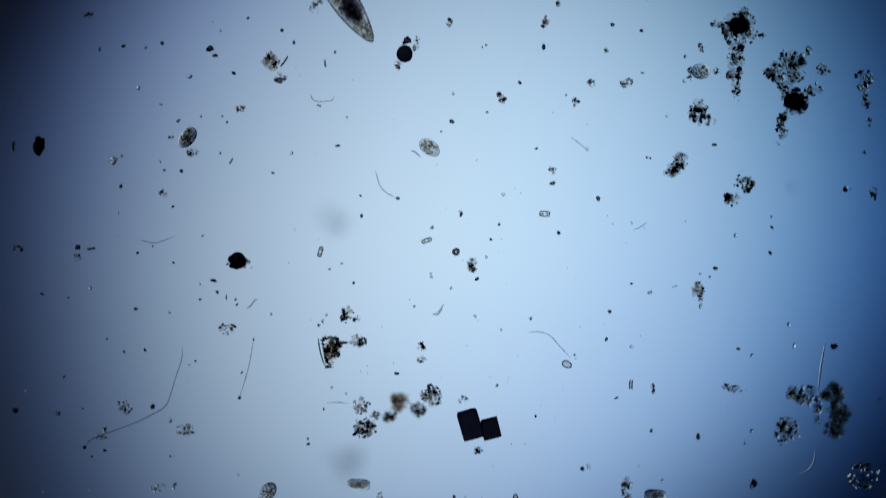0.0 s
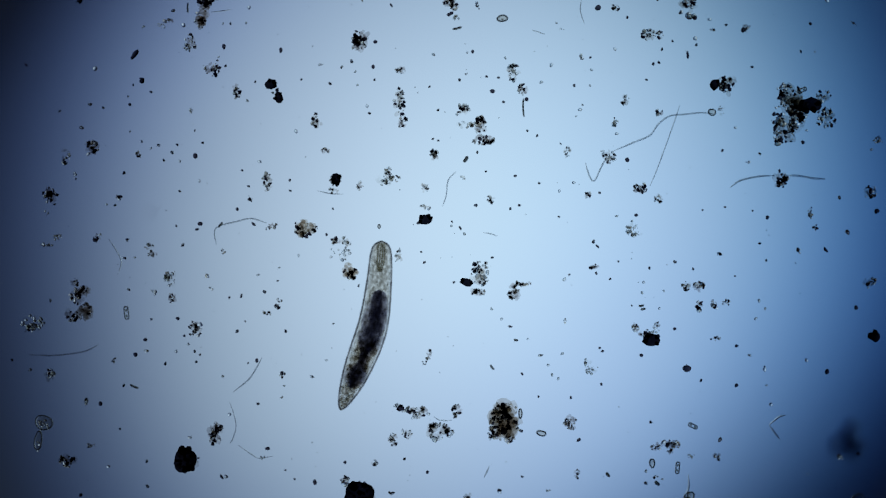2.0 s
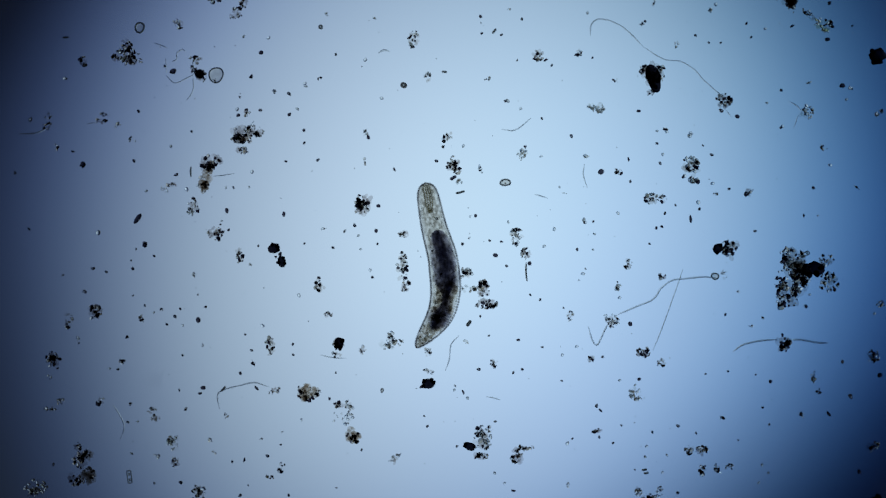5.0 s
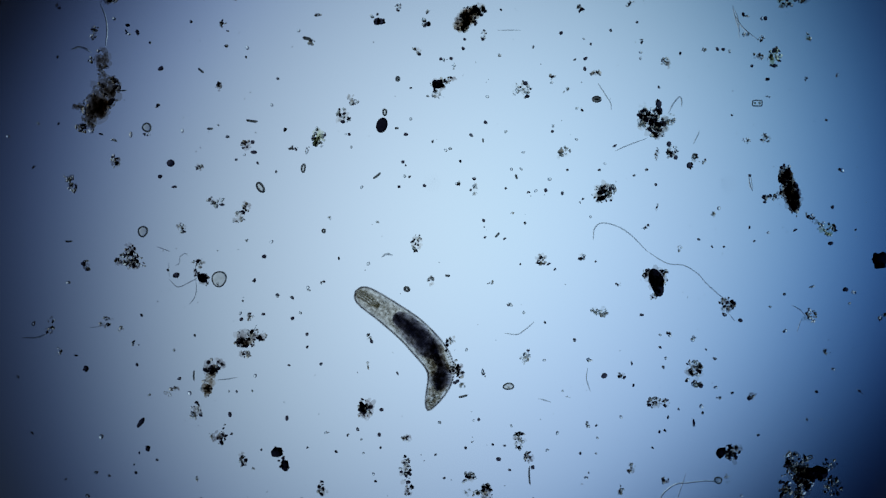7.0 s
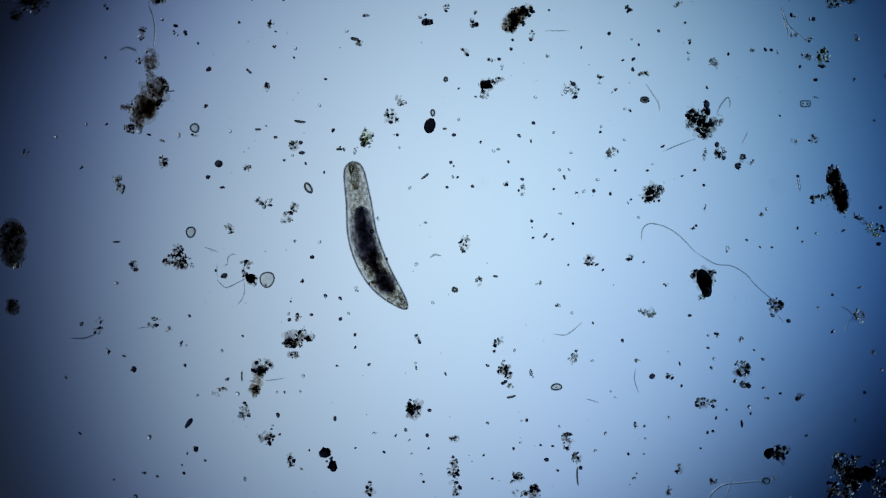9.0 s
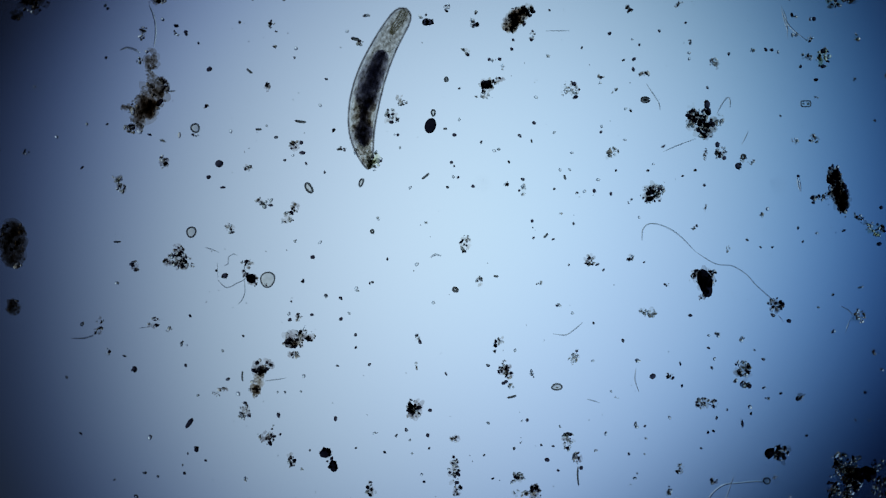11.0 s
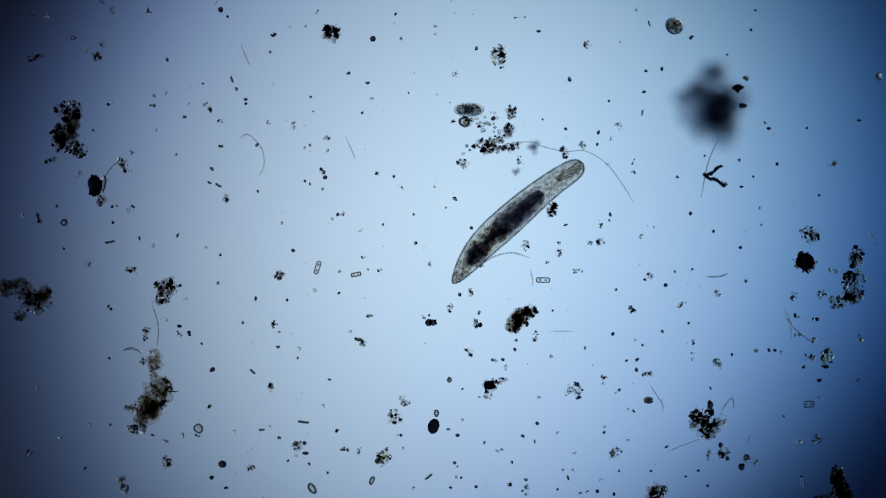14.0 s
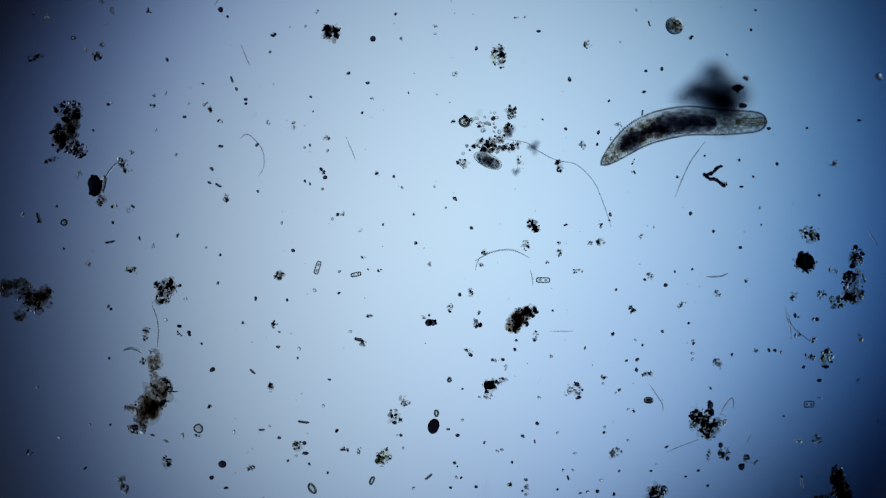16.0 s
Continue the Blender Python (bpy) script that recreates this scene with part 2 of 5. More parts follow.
def heaped(x0, y0, w, h, turn, tone, fill, grain, z0=0.0, thick=0.3):
    """Grains strewn in little knots over an uneven oval."""
    share = TONES[tone][1]
    heap = Heap()
    size = math.sqrt(w * h)
    knots = max(2, int(w * h / 260) + 1)
    spread = np.stack([rng.uniform(-0.78, 0.78, knots) * w / 2, rng.uniform(-0.78, 0.78, knots) * h / 2], 1)
    n = max(4, int(fill * w * h * (0.9 if size < 16 else 0.82) / (grain * grain)))
    top = thick * min(w, h)
    q, s = math.cos(turn), math.sin(turn)
    for _ in range(n):
        k = spread[rng.integers(knots)]
        u, v = k + rng.normal(size=2) * np.array([w, h]) * (0.20 if knots < 4 else 0.13)
        far = (u / (w / 2)) ** 2 + (v / (h / 2)) ** 2
        if far > 1.1:
            u, v = u / math.sqrt(far), v / math.sqrt(far)
        r = 0.5 * grain * float(np.clip(rng.lognormal(0, 0.38), 0.45, 2.0))
        z = z0 + r * 0.8 + rng.uniform(0, max(0.1, top * (1 - min(far, 1)) + 0.5))
        a, b, c = r * rng.uniform(0.75, 1.5), r * rng.uniform(0.6, 1.1), r * rng.uniform(0.6, 0.95)
        slot = int(rng.choice(3, p=share))
        heap.lump(x0 + u * q - v * s, y0 + u * s + v * q, z, a, b, c, rng.uniform(0, 3.14), 0.45, slot, 2 if r > 4.2 else 1)
    return heap


GELS = {"pale": GEL_PALE, "mixed": GEL_GREY, "green": GEL_OLIVE, "tan": GEL_BROWN, "dark": GEL_DARK, "brown": GEL_BROWN}


def floc(x, y, w, h, tone="mixed", turn=0.0, fill=0.85, grain=0.0, z=0.0, label=""):
    """A floc: a clump of grains; the large dense ones have darker lumps at their heart."""
    mats, share, words, name = TONES[tone]
    x, y = spot(x, y)
    size = math.sqrt(w * h)
    grain = grain or float(np.clip(2.9 + size * 0.046, 3.2, 5.2))
    if fill == 0.85 and tone in ("dark", "brown"):
        fill = 1.05
    ob = new(name)
    part("grain_mass", heaped(0, 0, w, h, math.radians(-turn), tone, fill, grain), mats, ob, smooth=False, kind="stuff")
    ob.location = at(x, y, z)
    tagged(ob, label or words, "debris", name.replace("_", " ") + "s on the slide")
    if size > 12:
        gel = Heap()
        q, s = math.cos(math.radians(-turn)), math.sin(math.radians(-turn))
        soft = tone in ("brown", "tan")
        for _ in range(int((6 + size / 2.5) * min(1.0, fill) * (1.7 if soft else 1.1 if tone == "dark" else 0.75))):
            a, d = rng.uniform(0, 6.28), 0.42 * math.sqrt(rng.uniform(0, 1))
            u, v = math.cos(a) * d * w, math.sin(a) * d * h
            r = rng.uniform(0.10, 0.19 if soft else 0.16) * size
            gel.lump(u * q - v * s, u * s + v * q, r * 0.4 + 0.5, r * 1.25, r * 0.9, r * 0.35, rng.uniform(0, 3), 0.4, 0, 2)
        part("slime", gel, [GELS[tone]], ob, "soft translucent slime", kind="stuff")
    if size > 26:
        for _ in range(int(size / 5)):
            a, d = rng.uniform(0, 6.28), 0.47 * math.sqrt(rng.uniform(0.1, 1))
            one = Heap()
            r = rng.uniform(0.36, 0.66) * grain
            one.lump(0, 0, 0, r * 1.2, r, r * 0.7, a, 0.4, 0, 2)
            u, v = math.cos(a) * d * w, math.sin(a) * d * h
            q, s = math.cos(math.radians(-turn)), math.sin(math.radians(-turn))
            bit = part("grain", one, [mats[int(rng.choice(3, p=share))]], ob)
            bit.location = at(u * q - v * s, u * s + v * q, r * 0.75)
    if tone in ("dark", "brown", "tan") and size > 17:
        q, s = math.cos(math.radians(-turn)), math.sin(math.radians(-turn))
        for _ in range(1 + int(size / 16)):
            u, v = rng.uniform(-0.3, 0.3) * w, rng.uniform(-0.3, 0.3) * h
            r = rng.uniform(0.07, 0.13) * size
            heap = Heap()
            heap.lump(0, 0, 0, r * 1.2, r, r * 0.6, rng.uniform(0, 3), 0.45, 0, 2)
            lump = part("dark_lump", heap, [SOFT if tone != "dark" else DARK], ob, "opaque dark lump")
            lump.location = at(u * q - v * s, u * s + v * q, r * 0.75)
    return ob


def grain(x, y, w, h, turn=0.0, rough=0.28, cut=0.0, material=None, label="", z=0.0, taper=0.0):
    """One opaque grain; taper makes its far end the wider one."""
    x, y = spot(x, y)
    heap = Heap()
    c = 0.35 * min(w, h)
    level = 3 if min(w, h) > 14 else 2
    heap.lump(0, 0, 0, w / 2, h / 2, c, 0.0, rough, 0, level, cut)
    if taper:
        heap.v[0][:, 0] *= 1 + taper * heap.v[0][:, 1] / (h / 2)
    ob = new("mineral_grain", heap.mesh("mineral_grain", [material or (BLACK if min(w, h) > 13 else DARK)]))
    ob.location, ob.rotation_euler[2] = at(x, y, z + c * 1.1), radians(-turn)
    if min(w, h) > 9 and not cut:
        smooth = rough < 0.12
        for k in range(6):
            a = rng.uniform(0, 6.28)
            small = Heap()
            r = (rng.uniform(0.03, 0.08) if smooth or k > 3 else rng.uniform(0.12, 0.21)) * min(w, h)
            small.lump(0, 0, 0, r * 1.3, r, r * 0.8, a, 0.25, 0, 2)
            knob = part("knob", small, [material or BLACK], ob)
            knob.location = at(math.cos(a) * w * 0.43, math.sin(a) * h * 0.43, 0)
    return tagged(ob, label or "opaque black mineral grain lying on the slide", "grain", "grains on the slide")


DUST = Heap()
SPECKS = []
for k in range(8):
    heap = Heap()
    heap.lump(0, 0, 0, 0.54, rng.uniform(0.27, 0.5), 0.36, 0, 0.5, 0, 2)
    SPECKS.append(heap.mesh("speck", [(PALE, DARK, DARK, BEAD)[k % 4]]))


def speck(x, y, d):
    """A speck: a tiny grain."""
    x, y = spot(x, y)
    d *= 1.1
    if d < 5.9:
        DUST.lump(x, y, d * 0.42, d * 0.58, d * 0.42, d * 0.4, 1.7 * x, 0.42, int(rng.integers(3)))
        return None
    k = int(rng.integers(8))
    ob = new("speck", SPECKS[k])
    ob.scale = (d * 1.05,) * 3
    ob.location, ob.rotation_euler[2] = at(x, y, d * 0.42), rng.uniform(0, 6.28)
    return tagged(ob, "tiny dark speck of grit on the slide" if k % 4 else "tiny clear speck on the slide", "speck", "specks on the slide")


def thread(*points, r=1.0, z=3.0, label=""):
    """A fine thread through these points."""
    flat = spline([spot(*p) for p in points])
    x, y = flat.mean(axis=0)
    heap = Heap()
    n = len(flat)
    r *= 0.88
    taper = np.clip(np.minimum(np.arange(n) + 1.5, n - np.arange(n) + 0.5) / 5.0, 0.4, 1) * r
    heap.tube(np.column_stack([flat - (x, y), np.full(n, r * 1.05)]), taper, 8)
    ob = new("filament", heap.mesh("filament", [THREAD]))
    ob.location = at(x, y, z - 2)
    return tagged(ob, label or "thin clear curved filament lying on the slide", "filament", "filaments on the slide")


def twig(*points, r=3.0):
    """A dark knobbly scrap of stem through these points."""
    flat = spline([spot(*p) for p in points], 4)
    x, y = flat.mean(axis=0)
    heap = Heap()
    heap.tube(np.column_stack([flat - (x, y), np.full(len(flat), 0.0)]), r * rng.uniform(0.7, 1.25, len(flat)), 8)
    for p in flat[::3]:
        k = rng.uniform(0.5, 0.9) * r
        heap.lump(p[0] - x + rng.normal() * r * 0.5, p[1] - y + rng.normal() * r * 0.5, 0, k * 1.3, k, k, rng.uniform(0, 3), 0.4, 0, 2)
    ob = new("twig", heap.mesh("twig", [DARK]))
    ob.location = at(x, y, r)
    return tagged(ob, "knobbly black scrap of stem lying on the slide", "debris", "scraps of stem on the slide")


def rod(x, y, length, width, turn=0.0):
    """A dark rod with rounded ends."""
    x, y = spot(x, y)
    heap = Heap()
    u = np.linspace(-0.5, 0.5, 9)
    r = width / 2 * np.sqrt(np.clip(1 - (2 * u) ** 6, 0.08, 1))
    heap.tube(np.column_stack([u * length, 0.04 * length * (4 * u * u - 1), np.zeros(9)]), r, 8)
    ob = new("rod", heap.mesh("rod", [clear_dark]))
    ob.location, ob.rotation_euler[2] = at(x, y, width * 0.55), radians(-turn)
    return tagged(ob, "short dark rod-shaped bacterium or fibre on the slide", "rod", "rods on the slide")


clear_dark = clear("dark_rod", (0.10, 0.11, 0.10), (0.45, 0.46, 0.44), 1.1)


DARK_WALL = clear("dark_wall", (0.22, 0.22, 0.21), (0.58, 0.56, 0.53), 1.15, 9)


def round_cell(x, y, w, h, turn=0.0, wall=1.5, inside=3):
    """A clear oval cell: a ring-shaped wall round a thin lid, with a few granules."""
    x, y = spot(x, y)
    heap = Heap()
    a = np.linspace(0, 2 * math.pi, 33)
    wall *= 0.85
    p, k = rng.uniform(0, 6.28, 2)
    wob = 1 + 0.05 * np.sin(2 * a + p) + 0.045 * np.sin(3 * a + k)
    heap.tube(np.column_stack([np.cos(a) * (w / 2 - wall) * wob, np.sin(a) * (h / 2 - wall) * wob, np.full(33, wall)]), wall, 8, False)
    ob = new("round_cell", heap.mesh("round_cell", [SHELL if wall < 2 else DARK_WALL]))
    ob.location, ob.rotation_euler[2] = at(x, y, 0.3), radians(-turn)
    lid = Heap()
    lid.lump(0, 0, wall, w / 2 - wall, h / 2 - wall, wall * 0.7, 0, 0.02, 0, 2)
    part("cell_content", lid, [CELL], ob)
    dots = Heap()
    for _ in range(inside):
        q, s = rng.uniform(-0.25, 0.25, 2)
        r = rng.uniform(0.05, 0.11) * min(w, h)
        dots.lump(q * w, s * h, wall * 1.6 + r, r * 1.3, r, r, 0, 0.2)
    if inside:
        part("granule_mass", dots, [TAN], ob, kind="stuff")
    return tagged(ob, "clear oval algal cell with a thin wall on the slide", "cell", "round cells on the slide")


def diatom(x, y, length, width, turn=0.0):
    """A diatom: a long box-shaped frame of silica with round ends and two plastids."""
    x, y = spot(x, y)
    a = np.linspace(0, 2 * math.pi, 41)
    p = np.column_stack([np.sign(np.cos(a)) * np.abs(np.cos(a)) ** 0.4 * (length / 2 - 1), np.sign(np.sin(a)) * np.abs(np.sin(a)) ** 0.4 * (width / 2 - 1), np.full(41, 1.4)])
    heap = Heap()
    heap.tube(p, 1.1, 8, False)
    ob = new("diatom", heap.mesh("diatom", [SHELL]))
    ob.location, ob.rotation_euler[2] = at(x, y, 0.2), radians(-turn)
    for s in (-1, 1):
        dot = Heap()
        dot.lump(0, 0, 0, length * 0.13, width * 0.2, 1.2, 0, 0.2, 0, 2)
        part("plastid", dot, [PLASTID], ob).location = at(s * length * 0.22, 0, 1.6)
    return tagged(ob, "box-shaped clear diatom with two plastids on the slide", "diatom", "diatoms on the slide")


def ciliate(x, y, w, h, turn=0.0, z=0.0, tone=0, blunt=0.0):
    """A ciliate: a plump oval cell full of granules."""
    x, y = spot(x, y)
    thick = 0.42 * min(w, h)
    heap = Heap()
    heap.lump(0, 0, 0, w / 2, h / 2, thick, 0, 0.045, 0, 3, blunt)
    ob = new("ciliate", heap.mesh("ciliate", [CELL]))
    ob.location, ob.rotation_euler[2] = at(x, y, z + thick * 1.05), radians(-turn)
    grains = Heap()
    for _ in range(int(w * h * (0.025 if blunt else 0.085))):
        a, d = rng.uniform(0, 6.28), math.sqrt(rng.uniform(0, 0.62))
        r = rng.uniform(0.8, 2.1)
        grains.lump(math.cos(a) * d * w / 2, math.sin(a) * d * h / 2, rng.uniform(-0.4, 0.4) * thick, r * 1.2, r, r, a, 0.25, int(rng.uniform() < 0.45))
    part("food_mass", grains, [GRANULE, TAN], ob, "tan food granules", kind="stuff")
    core = Heap()
    core.lump(0, 0, 0, w * 0.2, h * 0.24, thick * 0.4, 0.4, 0.2, 0, 2)
    if tone:
        core.lump(w * 0.15, 0, thick * 0.2, w * 0.29, h * 0.36, thick * 0.4, 0.0, 0.2, 0, 2)
        core.lump(-w * 0.17, 0, thick * 0.2, w * 0.28, h * 0.36, thick * 0.4, 0.0, 0.2, 0, 2)
    part("nucleus", core, [(FAINT, NUCLEUS, VEIL)[tone]], ob)
    return tagged(ob, "plump oval ciliate with granular grey-tan body", "ciliate", "ciliates")


def soft_mass(x, y, w, h, z, dark=False, lumps=9):
    """A soft mass high over the slide, held by a strand of slime; it lies nearer the lens, so its spread is less."""
    near = 1 - z / 12000
    x, y = 784 + (x - 784) * near, 441 + (y - 441) * near
    x, y = spot(x, y)
    ob = new("drifting_mass")
    ob.location = at(x, y, z)
    for k in range(lumps):
        a, d = 2.4 * k + rng.uniform(-0.4, 0.4), math.sqrt(0.5 * (k + 0.3) / lumps)
        r = rng.uniform(0.25, 0.4) * min(w, h)
        heap = Heap()
        heap.lump(0, 0, 0, r * 1.2, r, r * 0.6, a, 0.25, 0, 2)
        part("lump", heap, [VEIL if dark else FAINT], ob).location = at(math.cos(a) * d * w / 2, math.sin(a) * d * h / 2, rng.uniform(-6, 6))
    strand = Heap()
    strand.tube([(0.5 * k, 0.2 * k * k, -z * k / 8) for k in range(9)], np.linspace(1.6, 0.5, 9), 6)
    part("slime_strand", strand, [FAINT], ob, "fine clear strand of slime")
    return tagged(ob, "dark mass of debris drifting in the water above" if dark else "faint soft grey mass drifting in the water above", "debris", "drifting masses")


# ---------------------------------------------------------------- the flatworm
PIECES = 80
WORM_LENGTH = 302.0
BENDS = []


def bend(t, *line):
    """The worm's middle line at t seconds, from head to tail, seen in the lens's field."""
    k = np.array([s[0] for s in STAGE])
    sx, sy = np.interp(t, k, [s[1] for s in STAGE]), np.interp(t, k, [s[2] for s in STAGE])
    flat = spline([(x - 784.0 + sx, 441.0 - y + sy) for x, y in zip(line[::2], line[1::2])], 20)
    BENDS.append((t, flat))


bend(0.0, 580, -212, 564, -140, 575, -65, 612, 5, 660, 76)
bend(0.5, 580, -63, 559, 8, 553, 80, 573, 152, 613, 228)
bend(0.7, 594, 181, 571, 262, 564, 343, 576, 413, 607, 478)
bend(1.0, 608, 357, 599, 435, 580, 511, 572, 590, 587, 666)
bend(1.2, 634, 511, 601, 570, 577, 645, 569, 725, 581, 805)
bend(1.5, 664, 538, 626, 604, 592, 674, 574, 751, 580, 828)
bend(1.7, 657, 499, 662, 565, 636, 632, 600, 700, 572, 775)
bend(2.0, 676, 427, 671, 502, 660, 577, 634, 650, 603, 725)
bend(2.5, 684, 344, 694, 414, 685, 487, 660, 558, 630, 628)
bend(3.0, 704, 290, 685, 361, 679, 434, 666, 506, 646, 577)
bend(3.2, 735, 253, 703, 322, 684, 397, 673, 472, 653, 545)
bend(4.2, 732, 270, 728, 345, 730, 420, 728, 495, 700, 568)
bend(5.3, 740, 330, 764, 402, 793, 474, 799, 550, 758, 622)
bend(5.5, 727, 320, 752, 398, 789, 470, 804, 548, 779, 625)
bend(6.0, 682, 346, 742, 386, 794, 443, 814, 522, 793, 599)
bend(6.2, 678, 332, 709, 393, 750, 453, 788, 525, 795, 607)
bend(6.5, 658, 417, 707, 465, 755, 522, 781, 594, 766, 670)
bend(7.0, 630, 515, 686, 552, 741, 597, 780, 655, 757, 726)
bend(7.5, 573, 462, 632, 501, 691, 550, 734, 610, 747, 686)
bend(8.0, 557, 385, 594, 443, 636, 506, 681, 567, 724, 626)
bend(8.5, 589, 316, 602, 385, 627, 450, 664, 516, 713, 584)
bend(9.0, 624, 287, 635, 357, 644, 425, 672, 490, 721, 547)
bend(9.1, 618, 275, 622, 345, 638, 420, 674, 480, 724, 516)
bend(9.2, 626, 268, 596, 329, 594, 394, 635, 450, 714, 463)
bend(10.2, 665, 130, 632, 200, 628, 270, 650, 340, 690, 395)
bend(11.2, 724, 8, 684, 74, 654, 143, 640, 218, 650, 291)
bend(11.3, 722, 20, 682, 86, 652, 155, 638, 230, 648, 303)
bend(11.5, 748, 198, 706, 262, 672, 330, 648, 402, 653, 476)
bend(11.7, 768, 275, 735, 325, 700, 380, 662, 457, 657, 541)
bend(12.0, 806, 428, 745, 458, 695, 508, 668, 575, 675, 653)
bend(12.5, 840, 437, 803, 489, 757, 541, 711, 597, 684, 675)
bend(12.7, 866, 412, 803, 462, 745, 518, 700, 584, 687, 652)
bend(13.0, 908, 390, 847, 427, 788, 479, 738, 540, 712, 626)
bend(13.5, 957, 343, 905, 398, 850, 448, 795, 500, 751, 556)
bend(14.0, 1031, 290, 969, 332, 906, 385, 848, 440, 801, 502)
bend(14.5, 1087, 250, 1030, 300, 970, 350, 908, 398, 856, 444)
bend(15.0, 1184, 222, 1118, 251, 1048, 278, 978, 318, 926, 378)
bend(15.5, 1262, 208, 1195, 215, 1125, 230, 1060, 268, 1006, 325)
bend(16.0, 1355, 216, 1282, 218, 1205, 216, 1130, 238, 1062, 293)


def along(flat, s):
    """The point and heading (towards the head) at the share s of a middle line."""
    d = np.concatenate([[0], np.cumsum(np.linalg.norm(np.diff(flat, axis=0), axis=1))])
    d /= d[-1]
    p = np.array([np.interp(s, d, flat[:, k]) for k in (0, 1)])
    a, b = max(0.0, s - 0.03), min(1.0, s + 0.03)
    way = np.array([np.interp(a, d, flat[:, k]) - np.interp(b, d, flat[:, k]) for k in (0, 1)])
    return p, math.atan2(way[1], way[0])


def girth(s):
    """Half the worm's width at the share s of its length."""
    return float(np.interp(s, (0, 0.008, 0.02, 0.045, 0.08, 0.14, 0.25, 0.4, 0.52, 0.62, 0.72, 0.8, 0.87, 0.925, 0.965, 0.987, 1.0),
                           (1.0, 8, 13.2, 17.4, 19.7, 21.2, 23, 26, 27.5, 27.3, 25.4, 22.5, 18.3, 13.8, 9.2, 5.5, 0.6)))


def rows_of_worm():
    """Poses of the whole worm, and of its pieces in the worm's own space."""
    whole, pieces = [], [[] for _ in range(PIECES)]
    last = None
    for t, flat in BENDS:
        p, a = along(flat, 0.5)
        if last is not None:
            a += 2 * math.pi * round((last - a) / (2 * math.pi))
        last = a
        m = Matrix.Translation(at(p[0], p[1], 52)) @ Matrix.Rotation(a, 4, "Z")
        whole.append((t, m))
        for i in range(PIECES):
            q, b = along(flat, (i + 0.5) / PIECES)
            pieces[i].append((t, m.inverted() @ Matrix.Translation(at(q[0], q[1], 52)) @ Matrix.Rotation(b, 4, "Z")))
    return whole, pieces


def sleeve(heap, i, radius, middle, flat, sides=28, shift=0.0):
    """One open layer of the piece i of the body; radius and middle line are given for each share of the length. The shift sets its joints off from other layers'."""
    step = WORM_LENGTH / PIECES
    u = np.linspace(-0.525 + shift, 0.525 + shift, 4)
    if i == 0:
        u = np.array([-0.525 + shift, -0.1, 0.15, 0.3, 0.4, 0.46, 0.5])
    if i == PIECES - 1:
        u = np.array([-0.5, -0.45, -0.35, -0.2, 0.05, 0.525 + shift])
    a = 2 * math.pi * np.arange(sides) / sides
    v = []
    for w in u:
        s = (i + 0.5 - w) / PIECES
        r = radius(s)
        v.append(np.column_stack([np.full(sides, w * step), middle(s) + r * np.cos(a), flat * r * np.sin(a)]))
    f = [(r * sides + (k + 1) % sides, (r + 1) * sides + (k + 1) % sides, (r + 1) * sides + k, r * sides + k)
         for r in range(len(u) - 1) for k in range(sides)]
    heap.add(np.concatenate(v), f)


def gut_width(s):
    """How much of the body the gut fills: a long full stretch, then a second knot before the tail."""
    return float(np.interp(s, (0.275, 0.29, 0.32, 0.40, 0.50, 0.57, 0.61, 0.65, 0.71, 0.74, 0.765, 0.81, 0.84, 0.87),
                           (0.0, 0.40, 0.58, 0.68, 0.74, 0.72, 0.58, 0.32, 0.30, 0.50, 0.70, 0.74, 0.50, 0.0)))


